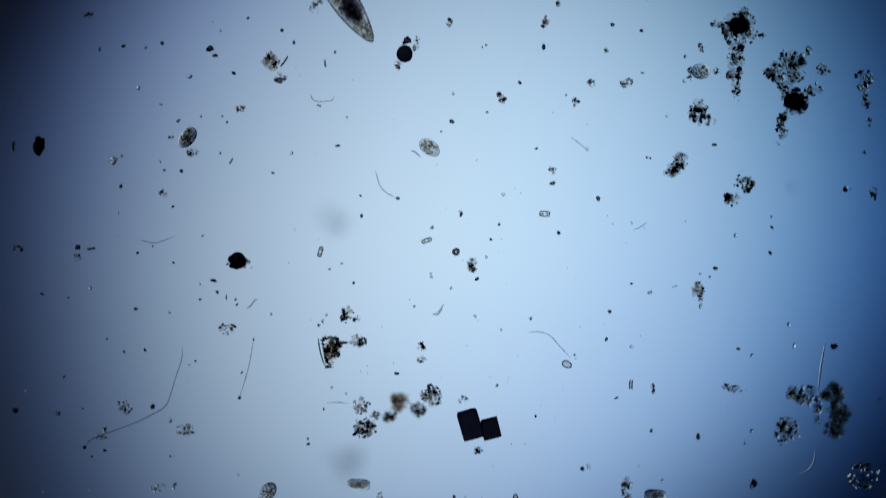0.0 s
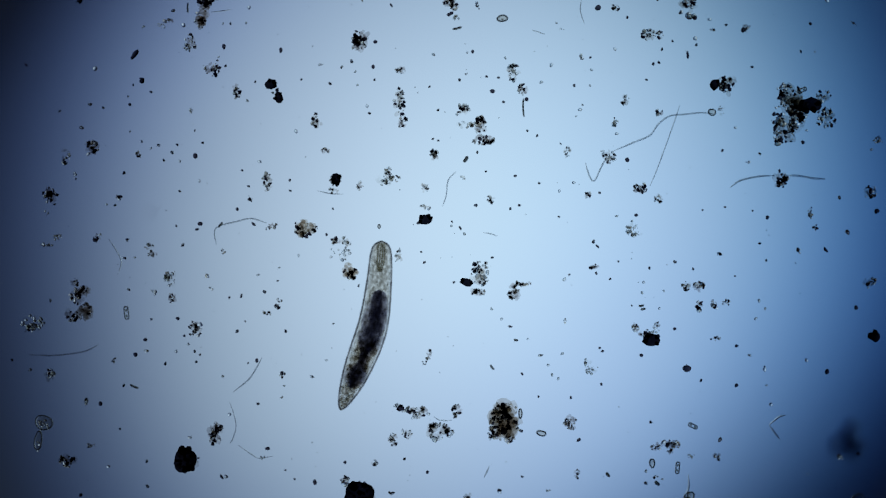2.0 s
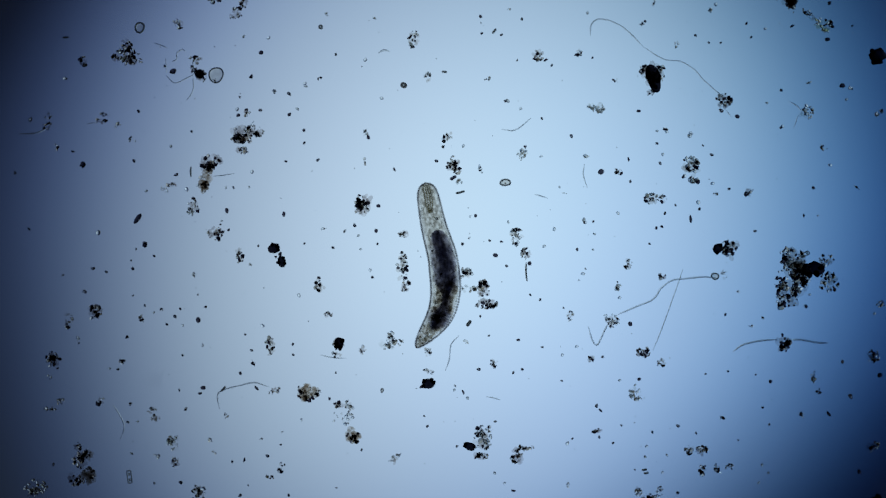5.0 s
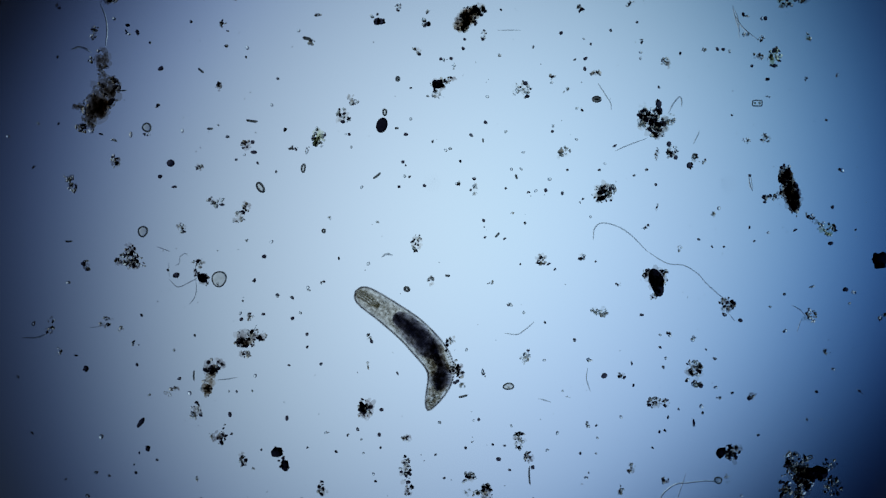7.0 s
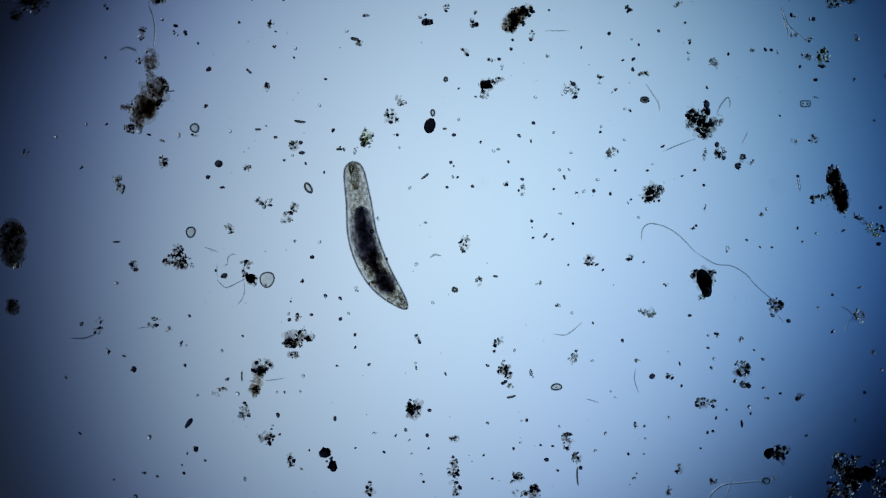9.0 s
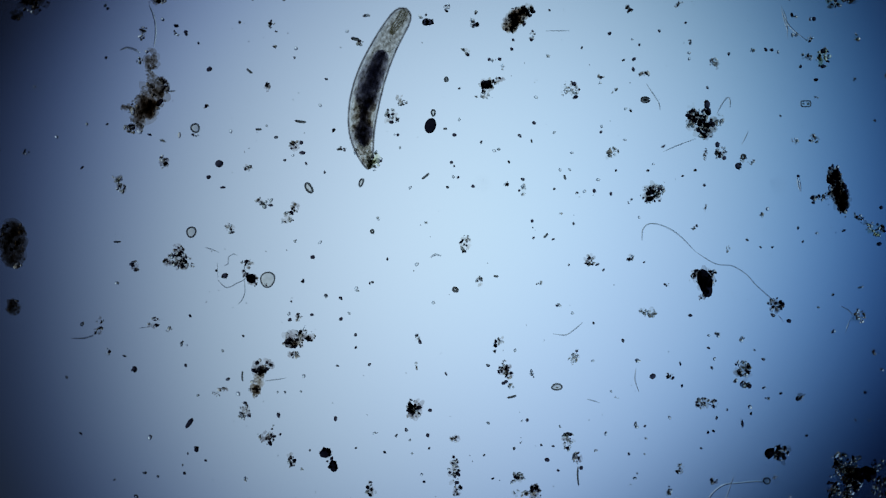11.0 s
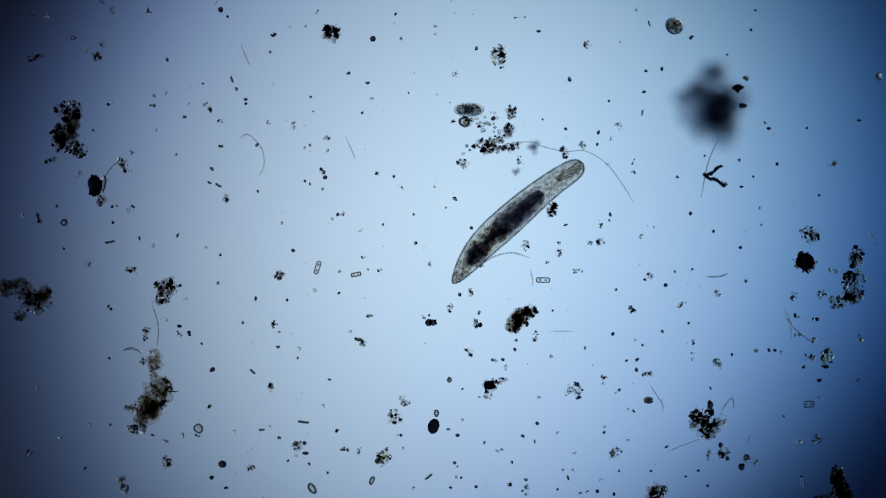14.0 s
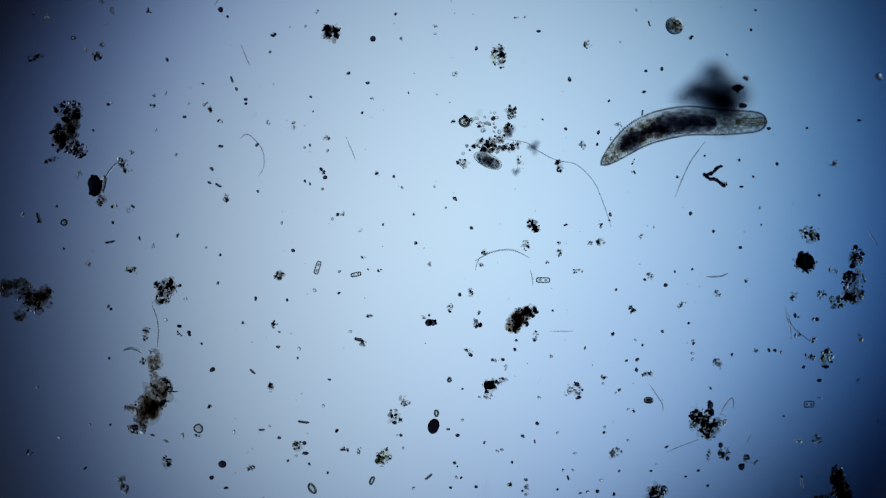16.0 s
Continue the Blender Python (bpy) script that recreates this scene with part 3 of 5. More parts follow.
def build_worm():
    worm = new("flatworm")
    tagged(worm, "translucent grey flatworm with dark gut gliding over the slide", "flatworm")
    step = WORM_LENGTH / PIECES
    pieces = []

    def layer(name, heap, materials, i, parent, label="", kind=""):
        ob = part(name, heap, materials, parent, label, kind=kind)
        where = np.concatenate(heap.v) * UM + np.array([-(i + 0.5) * step * UM, 0, 0])
        rest = ob.data.attributes.new("rest", "FLOAT_VECTOR", "POINT")
        rest.data.foreach_set("vector", where.astype(np.float32).ravel())
        return ob

    for i in range(PIECES):
        s = (i + 0.5) / PIECES
        g = girth(s)
        first, last = i == 0, i == PIECES - 1
        heap = Heap()
        sleeve(heap, i, girth, lambda q: 0.0, 0.72, 36)
        piece = layer("body_segment", heap, [SKIN], i, worm)
        # the thin darker rim of the body, round the tips too
        q = np.linspace(-0.53, 0.53, 5) if not (first or last) else np.sin(np.linspace(-1.4, 1.57, 12)) * 0.5 * (1 if first else -1)
        for inset, thick in ((0.9, 1.15), (1.9, 1.5)):
            side = np.array([max(0.0, girth(min(1.0, max(0.0, (i + 0.5 - k) / PIECES))) - inset) for k in q])
            if first or last:
                side[-1] = 0.0
                line = np.concatenate([np.column_stack([q * step, side]), np.column_stack([q * step, -side])[::-1][1:]])
                rim = Heap()
                rim.tube(np.column_stack([line, np.zeros(len(line))]), thick, 7)
                layer("rim", rim, [RIM], i, piece, "thin dark rim of the body")
            else:
                for k in (-1, 1):
                    rim = Heap()
                    rim.tube(np.column_stack([q * step, k * side, np.zeros(len(q))]), thick, 7, False)
                    layer("rim", rim, [RIM], i, piece, "thin dark rim of the body")
        # soft tissue, layer in layer
        flesh_layers = Heap()
        for share, shift in ((0.95, 0.1), (0.82, 0.2), (0.62, 0.3)) if s < 0.82 else ((0.95, 0.1), (0.7, 0.3)):
            sleeve(flesh_layers, i, lambda q: share * girth(q), lambda q: 0.0, 0.66, 28, shift)
        layer("tissue", flesh_layers, [TISSUE], i, piece, "soft grey-tan tissue", kind="stuff")
        # granules, most of them in the rear
        fine = Heap()
        for _ in range(int(g * (0.08 if s < 0.55 else 0.34)) + 1):
            r = rng.uniform(0.7, 1.7)
            fine.lump(rng.uniform(-0.5, 0.5) * step, rng.uniform(-0.8, 0.8) * g, rng.uniform(-0.4, 0.4) * g, r * 1.4, r, r, rng.uniform(0, 3), 0.25, int(rng.uniform() < 0.4))
        part("granule_mass", fine, [GRANULE, FOLD], piece, "fine tan granules", kind="stuff")
        # brown yolk matter in the rear half, in lumps with gaps between
        if 0.58 < s < 0.97:
            yolk = Heap()
            for _ in range(2):
                r = g * rng.uniform(0.13, 0.26)
                yolk.lump(rng.uniform(-0.5, 0.5) * step, rng.uniform(-0.66, 0.66) * g, rng.uniform(-0.3, 0.3) * g, r * 1.3, r, r * 0.6, rng.uniform(0, 3), 0.3, 0, 2)
            part("yolk", yolk, [YOLK], piece, "brown yolk lumps", kind="stuff")
        # the gut: dense in its middle, thinning out to its sides
        if gut_width(s) > 0.03:
            gut = Heap()
            for k in range(8):
                sleeve(gut, i, lambda q: girth(q) * gut_width(q) * (0.33 + 0.115 * k) * (1 + 0.12 * math.sin(31 * q + 2.1 * k) + 0.07 * math.sin(67 * q + 1.3 * k)),
                       lambda q: girth(q) * (0.07 * math.sin(17 * q + 0.9 * k) - 0.08), 0.6, 20, -0.05 * (k + 1))
            layer("gut", gut, [GUT], i, piece, "dark full gut", kind="stuff")
        if 0.015 < s < 0.17:
            fold = Heap()
            for k in range(4):
                line = []
                for u in (-0.55, 0, 0.55):
                    z = s - u / PIECES
                    line.append((u * step, (k - 1.5) * girth(z) * (0.30 - 1.1 * z) + 0.8 * math.sin(45 * z + 0.7 * k), 3 + k % 2))
                fold.tube(line, 1.0 + 0.25 * (k % 2) + 0.4 * math.sin(40 * s + k) ** 2, 7)
            part("pharynx", fold, [FOLD], piece, "folded olive-brown pharynx")
        if 0.62 < s < 0.73 or 0.84 < s < 0.96:
            drops = Heap()
            for _ in range(2):
                r = rng.uniform(1.8, 3.6)
                drops.lump(rng.uniform(-0.5, 0.5) * step, rng.uniform(-0.55, 0.55) * g, rng.uniform(0, 0.3) * g, r * 1.3, r, r, rng.uniform(0, 3), 0.2, 0, 2)
            part("droplet_cluster", drops, [GRANULE], piece, "clear bright droplets", kind="stuff")
        pieces.append(piece)
    return worm, pieces


worm, worm_pieces = build_worm()


# ---------------------------------------------------------------- what moves
MOVERS = []


def motions():
    # the lamp disc follows the lens; an added offset slowly shifts its painted vignette
    vignette_shift = ((0, 0, 0), (3.2, 0, 0), (7, -4, 2), (9.2, -6, 3), (12.2, -13, 8), (16, -13, 8))
    walk(lamp, [(t, Matrix.Translation(at(x + np.interp(t, [q[0] for q in vignette_shift], [q[1] for q in vignette_shift]), y + np.interp(t, [q[0] for q in vignette_shift], [q[2] for q in vignette_shift]), -6000)))
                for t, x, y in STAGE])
    whole, pieces = rows_of_worm()
    walk(worm, whole)
    for piece, rows in zip(worm_pieces, pieces):
        walk(piece, rows)
    for thing, rows in MOVERS:
        walk(thing, rows)


# ---------------------------------------------------------------- slide, the first patch
patch(-20, -989, 1.004)
floc(158, 31, 14, 12); floc(480, 112, 27, 30, "tan"); floc(497, 138, 22, 18, "dark"); floc(477, 95, 16, 10); rod(503, 110, 24, 3, -55)
speck(177, 90, 6); speck(218, 83, 6); speck(288, 79, 6); speck(258, 87, 5); speck(390, 56, 5); speck(439, 34, 5); speck(500, 56, 6); speck(520, 77, 6); speck(335, 137, 8)
grain(373, 88, 13, 12); grain(381, 100, 11, 6); speck(245, 157, 7); speck(414, 132, 6); speck(285, 186, 5); speck(402, 217, 4); speck(355, 207, 5); speck(316, 215, 6); speck(393, 207, 4)
floc(427, 192, 17, 13, "dark"); ciliate(332, 244, 42, 28, -52, tone=1); floc(304, 241, 8, 11, "dark"); floc(342, 270, 22, 15, "dark"); grain(70, 259, 22, 28); rod(26, 260, 18, 6, 90)
grain(201, 285, 12, 14, material=TAN, label="rounded amber grain on the slide"); speck(216, 277, 5); rod(409, 286, 12, 3, -60); speck(516, 272, 6); speck(390, 272, 4); speck(283, 286, 5)
floc(560, 8, 18, 20, "pale"); grain(716, 97, 29, 31, rough=0.05, label="round black spore on the slide"); grain(720, 74, 15, 13); floc(737, 79, 14, 24); floc(703, 115, 13, 15, "dark")
floc(796, 43, 12, 14); rod(576, 114, 14, 3, 85); speck(593, 94, 5); thread((549, 168), (558, 180), (585, 180), (592, 172)); floc(566, 190, 9, 9); speck(614, 208, 4)
floc(967, 40, 11, 20, "dark"); grain(962, 84, 7, 12); speck(987, 10, 8); floc(857, 83, 8, 8); speck(920, 148, 6); floc(886, 176, 15, 19, "dark"); speck(862, 200, 5); floc(1018, 184, 13, 16)
speck(1002, 170, 4); speck(800, 216, 8); ciliate(760, 262, 42, 26, 35); thread((727, 268), (736, 271), (745, 280), r=1.6); speck(599, 259, 7); speck(949, 264, 5); thread((1010, 244), (1024, 254), (1038, 265)); speck(1039, 266, 6)
speck(781, 234, 4); speck(802, 167, 5); grain(1084, 45, 7, 7); grain(1135, 56, 7, 6); floc(1075, 92, 14, 9); speck(1212, 102, 5); floc(1240, 88, 9, 17, "dark"); floc(1108, 148, 22, 16, "dark"); floc(1047, 150, 14, 16, "dark")
speck(1211, 145, 6); floc(1135, 132, 10, 6, "pale"); ciliate(1240, 128, 35, 29, 0, tone=0); floc(1392, 155, 26, 20, "dark", fill=1.2); floc(1303, 85, 26, 16, "mixed"); floc(1222, 130, 8, 26); floc(1267, 125, 14, 14)
floc(1308, 52, 64, 62, "mixed"); floc(1306, 50, 42, 38, "dark"); grain(1307, 47, 33, 29); floc(1302, 115, 30, 62, "mixed"); floc(1302, 158, 16, 32, "mixed"); floc(1350, 68, 20, 12); floc(1270, 45, 20, 16)
floc(1314, 20, 18, 20); floc(1237, 200, 34, 46, "dark"); floc(1258, 217, 18, 16, "mixed"); floc(1395, 122, 62, 64, "mixed"); floc(1368, 135, 34, 28, "dark"); floc(1405, 182, 50, 46, "dark"); grain(1405, 181, 31, 28)
floc(1383, 230, 24, 62, "mixed", 18); floc(1440, 160, 32, 26, "mixed"); floc(1455, 125, 26, 20, "mixed"); floc(1430, 95, 16, 22, "mixed"); floc(1530, 145, 36, 36, "mixed"); floc(1530, 180, 22, 28, "mixed")
floc(1535, 218, 16, 16); floc(1530, 270, 10, 12); rod(1264, 257, 9, 5); speck(1180, 207, 4); floc(1150, 280, 14, 8)
floc(210, 331, 11, 9, "dark"); speck(306, 366, 5); speck(209, 377, 5); floc(290, 344, 13, 14, "dark"); speck(321, 304, 7); speck(291, 302, 5); floc(484, 305, 9, 7, "dark"); grain(138, 438, 9, 9, cut=0.75); rod(162, 440, 17, 4, -8)
floc(135, 457, 16, 17, "mixed"); floc(32, 440, 17, 12, "dark"); thread((248, 425), (275, 430), (312, 418)); speck(270, 436, 4); speck(243, 448, 5); speck(307, 465, 4); speck(358, 418, 5); speck(160, 510, 6)
speck(76, 521, 6); speck(353, 502, 5); speck(240, 546, 6); speck(300, 553, 5); speck(380, 497, 9); speck(385, 517, 6); rod(401, 526, 10, 2.4, 90); speck(417, 530, 5); speck(419, 539, 5); thread((436, 546), (445, 540), (450, 532), (457, 530), r=1.4)
floc(422, 464, 38, 26, "dark"); grain(421, 461, 30, 27, rough=0.26); floc(403, 582, 27, 20); thread((665, 304), (672, 328), (684, 342), (700, 350)); grain(704, 352, 7, 6); speck(640, 383, 6); speck(638, 347, 4)
soft_mass(595, 390, 58, 54, 386, lumps=3); diatom(567, 446, 19, 8, -75); speck(605, 466, 5); speck(583, 477, 5); speck(626, 501, 5); diatom(755, 426, 19, 8, -20); floc(762, 404, 6, 11); round_cell(807, 446, 14, 14, 0, 3, 0)
floc(835, 467, 17, 28, "dark", fill=1.8); speck(845, 494, 6); floc(762, 491, 7, 16); floc(816, 380, 9, 12, "dark"); speck(891, 345, 6); speck(883, 397, 5); speck(869, 424, 5); speck(861, 455, 5); diatom(964, 379, 19, 10, 2)
speck(988, 412, 6); speck(978, 325, 8); floc(978, 303, 12, 20); speck(733, 542, 5); speck(798, 510, 5); floc(613, 555, 25, 32, "mixed"); floc(632, 565, 14, 12, "dark"); floc(567, 570, 12, 12); speck(578, 557, 5); speck(841, 560, 5)
floc(938, 561, 8, 10); thread((766, 556), (776, 554), (785, 538), r=2.4); speck(887, 584, 4)
floc(1197, 292, 56, 28, "dark", -42); floc(1318, 325, 36, 34, "mixed"); floc(1295, 352, 26, 36, "mixed"); soft_mass(1405, 333, 18, 20, 386, lumps=4); speck(1059, 352, 8); speck(1118, 395, 4)
thread((1120, 408), (1133, 402), (1145, 394)); floc(1497, 337, 20, 10); floc(1547, 342, 14, 24, "dark"); speck(1302, 417, 7); speck(1365, 384, 5); speck(1365, 402, 6); speck(1363, 447, 6); grain(1266, 475, 9, 7); speck(1239, 485, 4); speck(1256, 490, 4)
floc(1235, 513, 24, 26, "tan"); floc(1240, 538, 10, 24, "pale"); floc(1193, 506, 9, 6); floc(1150, 518, 7, 13, "dark"); speck(1117, 502, 5); speck(1078, 551, 6); speck(1396, 574, 7)
thread((323, 612), (322, 635), (312, 665), (303, 695), (293, 718), (265, 735), (240, 747), (200, 762), (165, 775), (150, 790)); thread((450, 594), (440, 650), (424, 704)); grain(424, 703, 6, 6); speck(449, 600, 5)
floc(220, 720, 25, 25, "mixed"); grain(271, 718, 9, 9); floc(300, 743, 8, 10, "dark"); floc(180, 765, 26, 22, "mixed"); floc(328, 758, 31, 20, "mixed"); grain(150, 791, 7, 6); grain(186, 796, 7, 5)
speck(257, 619, 5); speck(220, 622, 5); speck(163, 806, 5); speck(302, 806, 4); speck(422, 839, 5); speck(28, 726, 11); speck(103, 731, 8); floc(280, 862, 28, 14, "pale")
floc(588, 620, 26, 46, "tan", 12, 1.4); floc(584, 642, 18, 18, "dark"); floc(582, 598, 28, 9, "dark"); rod(569, 622, 50, 2.6, 77); rod(576, 622, 48, 2.6, 77); floc(596, 610, 18, 18, "dark"); floc(632, 604, 32, 22, "dark"); rod(606, 605, 20, 5, 5); floc(745, 612, 15, 16, "dark"); floc(745, 635, 14, 14, "dark"); grain(702, 660, 9, 6)
for k in range(7):
    rod(571 + 1.6 * k, 602 + 6.5 * k, 9, 3, 10)
floc(640, 716, 30, 30, "mixed"); floc(645, 755, 42, 36, "dark"); floc(690, 734, 28, 20, "dark", fill=1.7, z=85); floc(708, 708, 36, 34, "brown", fill=1.3, z=105); floc(738, 722, 28, 24, "dark", fill=1.7, z=90); floc(763, 699, 36, 36, "mixed", fill=1.2, z=50); floc(668, 734, 24, 14, "dark", z=60)
thread((578, 712), (600, 711), (620, 714)); grain(832, 750, 37, 54, -16, 0.2, 0.74, label="large black square-edged crystal on the slide"); grain(868, 757, 32, 38, -14, 0.2, 0.74, label="large black square-edged crystal on the slide")
floc(840, 795, 28, 12); floc(818, 708, 24, 13, "pale"); soft_mass(615, 822, 74, 66, 386, lumps=4); ciliate(635, 856, 40, 20, 2, tone=1, blunt=0.88); round_cell(1003, 644, 20, 13, 25, 1.4, 0)
thread((935, 588), (955, 587), (975, 595), (990, 612), (1010, 632)); floc(1016, 632, 7, 9); grain(1030, 828, 8, 8); speck(880, 681, 5); speck(948, 736, 5); speck(545, 775, 5); speck(546, 785, 5); speck(1117, 613, 6)
rod(1115, 680, 18, 2.6, 92); rod(1119, 680, 18, 2.6, 92); floc(1153, 686, 9, 16); floc(1283, 683, 16, 10, "dark"); floc(1300, 690, 22, 16, "mixed"); speck(1306, 617, 6); speck(1331, 628, 6); speck(1405, 612, 8); grain(1475, 613, 13, 11)
speck(1073, 600, 6); speck(1092, 703, 6); speck(1152, 761, 6); grain(1235, 771, 8, 14); floc(1330, 760, 10, 10); floc(1317, 780, 10, 9); grain(1334, 853, 12, 12); speck(1557, 705, 6); speck(587, 685, 5); speck(612, 696, 4); speck(573, 723, 5)
floc(1418, 696, 58, 34, "mixed", z=60); floc(1405, 695, 30, 22, "green", z=50); floc(1470, 695, 42, 36, "brown", z=80); floc(1390, 762, 40, 54, "mixed", z=50); floc(1386, 745, 24, 20, "green", z=50); floc(1445, 730, 18, 44, "mixed", z=60); floc(1472, 756, 40, 30, "brown", z=80); floc(1482, 728, 40, 50, "brown", fill=0.7, z=80)
thread((1460, 606), (1452, 650), (1448, 690), r=2.2); thread((1442, 797), (1440, 815), (1430, 830), (1413, 839), r=1.5)
speck(122, 527, 5); speck(114, 666, 5); speck(46, 690, 4); speck(147, 722, 4); speck(335, 645, 4); speck(346, 638, 4); speck(428, 659, 4); speck(354, 530, 5); speck(480, 556, 5); speck(190, 600, 4); speck(310, 856, 6); speck(160, 865, 5)

# the lower end of the first patch
patch(-19, -1096)
ciliate(476, 763, 38, 26, -60); floc(462, 775, 12, 12, "pale"); floc(245, 805, 34, 44, "tan", fill=0.6); floc(465, 808, 26, 16, "mixed"); floc(635, 797, 34, 34, "mixed"); floc(668, 816, 40, 32, "mixed"); floc(695, 846, 26, 24, "mixed"); floc(675, 773, 14, 14, "pale")
floc(828, 808, 24, 40, "mixed"); round_cell(820, 840, 22, 10, -60, 1.4, 0); round_cell(913, 774, 10, 14, 10); ciliate(1160, 770, 38, 22, 5, tone=1, blunt=0.88); floc(1112, 758, 18, 50, "mixed"); floc(1095, 800, 60, 50, "mixed"); floc(1090, 845, 56, 80, "pale", fill=0.7)
floc(1025, 862, 50, 42, "mixed"); thread((1155, 815), (1175, 803), (1193, 793), r=1.4); floc(1525, 735, 56, 44, "mixed"); floc(1380, 788, 16, 22, "pale"); rod(1330, 819, 14, 6, 15); rod(1392, 827, 16, 6, 15); speck(1235, 856, 8)
speck(1332, 753, 9); thread((822, 770), (830, 780), r=1.5); speck(805, 772, 6); speck(757, 844, 7); speck(455, 862, 6); speck(205, 858, 9); speck(185, 835, 6); speck(358, 835, 6); speck(333, 806, 6); speck(308, 757, 6); speck(880, 577, 5)
floc(1042, 722, 8, 12, "pale"); speck(1173, 745, 6); floc(75, 765, 10, 8)
for k in range(7):
    thread((1068 + 7 * k, 822 - 2 * k), (1066 + 7.5 * k, 850), (1070 + 7.5 * k, 880), r=1.1)

# ---------------------------------------------------------------- between the first and second patch
patch(-4.5, -328)
speck(335, 561, 6); grain(494, 597, 12, 7); speck(568, 621, 6); floc(583, 655, 14, 20, "pale"); floc(572, 678, 16, 18, "pale"); floc(760, 567, 22, 24, "pale"); round_cell(855, 574, 15, 18, 0, 1.4, 3); floc(820, 556, 12, 20); speck(879, 542, 6); floc(715, 635, 10, 20, "dark")
speck(765, 601, 6); speck(742, 597, 5); floc(1215, 555, 18, 24, "pale"); speck(1210, 597, 6); floc(1247, 582, 9, 10); floc(1225, 619, 8, 7, "dark"); floc(153, 616, 16, 20); floc(168, 632, 16, 16); speck(174, 386, 8); floc(65, 645, 14, 8); speck(866, 643, 6)
speck(1002, 667, 6); floc(980, 702, 8, 18, "dark"); floc(812, 703, 8, 13); round_cell(1513, 567, 28, 48, 0, 1.2, 6); speck(715, 610, 5); speck(690, 545, 6); speck(420, 612, 5); floc(1415, 618, 24, 8, "pale"); speck(605, 530, 9); speck(1070, 512, 5)

# ---------------------------------------------------------------- second patch
patch(0, 0)
floc(368, -4, 42, 26, "dark", -12, 1.2); floc(359, 26, 20, 46, "brown", 15, 1.2); floc(356, 40, 16, 20, "tan", fill=1.2); thread((373, 22), (392, 20), (410, 17)); rod(333, 14, 19, 3, 90); speck(307, 19, 6); speck(325, 45, 7); speck(395, 42, 4); speck(408, 42, 4); speck(436, 41, 4); speck(441, 14, 6)
floc(300, 37, 19, 8, "dark"); floc(287, 44, 14, 12, "pale"); speck(345, 38, 5); floc(335, 75, 25, 27); grain(238, 98, 9, 19, 35); speck(397, 82, 7); speck(385, 107, 5); speck(387, 101, 4); speck(400, 117, 5); floc(376, 122, 25, 24, "dark")
speck(169, 122, 8); floc(254, 142, 9, 8); speck(236, 151, 5); speck(268, 163, 5); speck(227, 171, 4); speck(230, 186, 6); speck(160, 185, 6); speck(183, 191, 5); speck(106, 197, 4); floc(420, 160, 16, 30); floc(438, 180, 14, 6, "pale")
grain(479, 150, 18, 17); grain(493, 173, 14, 18); floc(488, 162, 14, 10); grain(497, 89, 6, 10); floc(338, 197, 15, 7, "pale"); speck(345, 232, 4); speck(230, 233, 5); speck(145, 226, 7); floc(162, 263, 26, 28, "dark"); floc(115, 277, 17, 28)
floc(244, 275, 11, 14, "dark"); speck(305, 270, 6); grain(346, 277, 9, 10); speck(282, 258, 4); speck(267, 263, 4); speck(290, 284, 5); speck(460, 287, 6); speck(452, 145, 5)
floc(637, 72, 29, 38, "dark", 20); speck(664, 74, 7); floc(795, 3, 22, 16, "dark"); floc(804, 12, 13, 14, "dark"); grain(794, 26, 8, 7); floc(810, 32, 12, 14, "pale"); floc(841, 9, 9, 13); round_cell(889, 33, 21, 13, 0, 1.6, 3); rod(809, 50, 17, 4, -14)
thread((941, 54), (952, 57), (964, 61)); speck(985, 41, 4); floc(994, 52, 8, 4, "pale"); thread((1029, 0), (1027, 20), (1034, 42)); floc(1026, 101, 9, 13); speck(836, 92, 6); speck(768, 97, 4); speck(827, 93, 4); floc(709, 125, 19, 14, "dark"); speck(660, 119, 7)
speck(622, 109, 6); speck(604, 120, 4); speck(650, 188, 5); floc(706, 183, 20, 52, "mixed"); floc(712, 217, 19, 17, "dark"); floc(563, 213, 22, 25, "mixed"); floc(577, 268, 19, 10, "dark"); floc(909, 130, 26, 28, "mixed"); floc(926, 158, 18, 20, "dark")
grain(932, 176, 7, 7); rod(927, 191, 34, 3, 88); grain(872, 162, 9, 7); speck(882, 138, 5); speck(976, 115, 6); speck(958, 146, 5); floc(826, 127, 5, 13); floc(820, 198, 24, 25, "mixed"); floc(850, 224, 20, 36, "dark"); floc(853, 247, 42, 17, "dark"); floc(770, 277, 17, 24, "dark")
speck(844, 270, 5); rod(824, 282, 13, 6, -55); floc(1004, 268, 12, 22, "mixed"); speck(1027, 195, 6); speck(1031, 186, 4); speck(1019, 206, 4); speck(992, 255, 4); speck(766, 246, 4); speck(775, 249, 5)
floc(1216, 12, 34, 46, "mixed"); grain(1229, 32, 8, 8); grain(1058, 14, 11, 9); floc(1086, 14, 19, 12); floc(1155, 62, 38, 21, "mixed"); speck(1110, 31, 5); speck(1171, 88, 5); speck(1190, 73, 5); floc(1262, 51, 11, 8); speck(1285, 44, 5); floc(1320, 49, 17, 16, "dark"); speck(1434, 43, 6)
grain(1230, 68, 8, 8, material=GREY, label="clear glassy grain on the slide"); grain(1217, 98, 6, 15); thread((1505, 38), (1516, 46), r=1.4); speck(1331, 119, 5); speck(1417, 91, 5); speck(1442, 92, 4); grain(1265, 150, 16, 18); floc(1287, 152, 38, 32, "mixed"); floc(1280, 150, 22, 14, "dark"); floc(1104, 178, 17, 21, "mixed", 30)
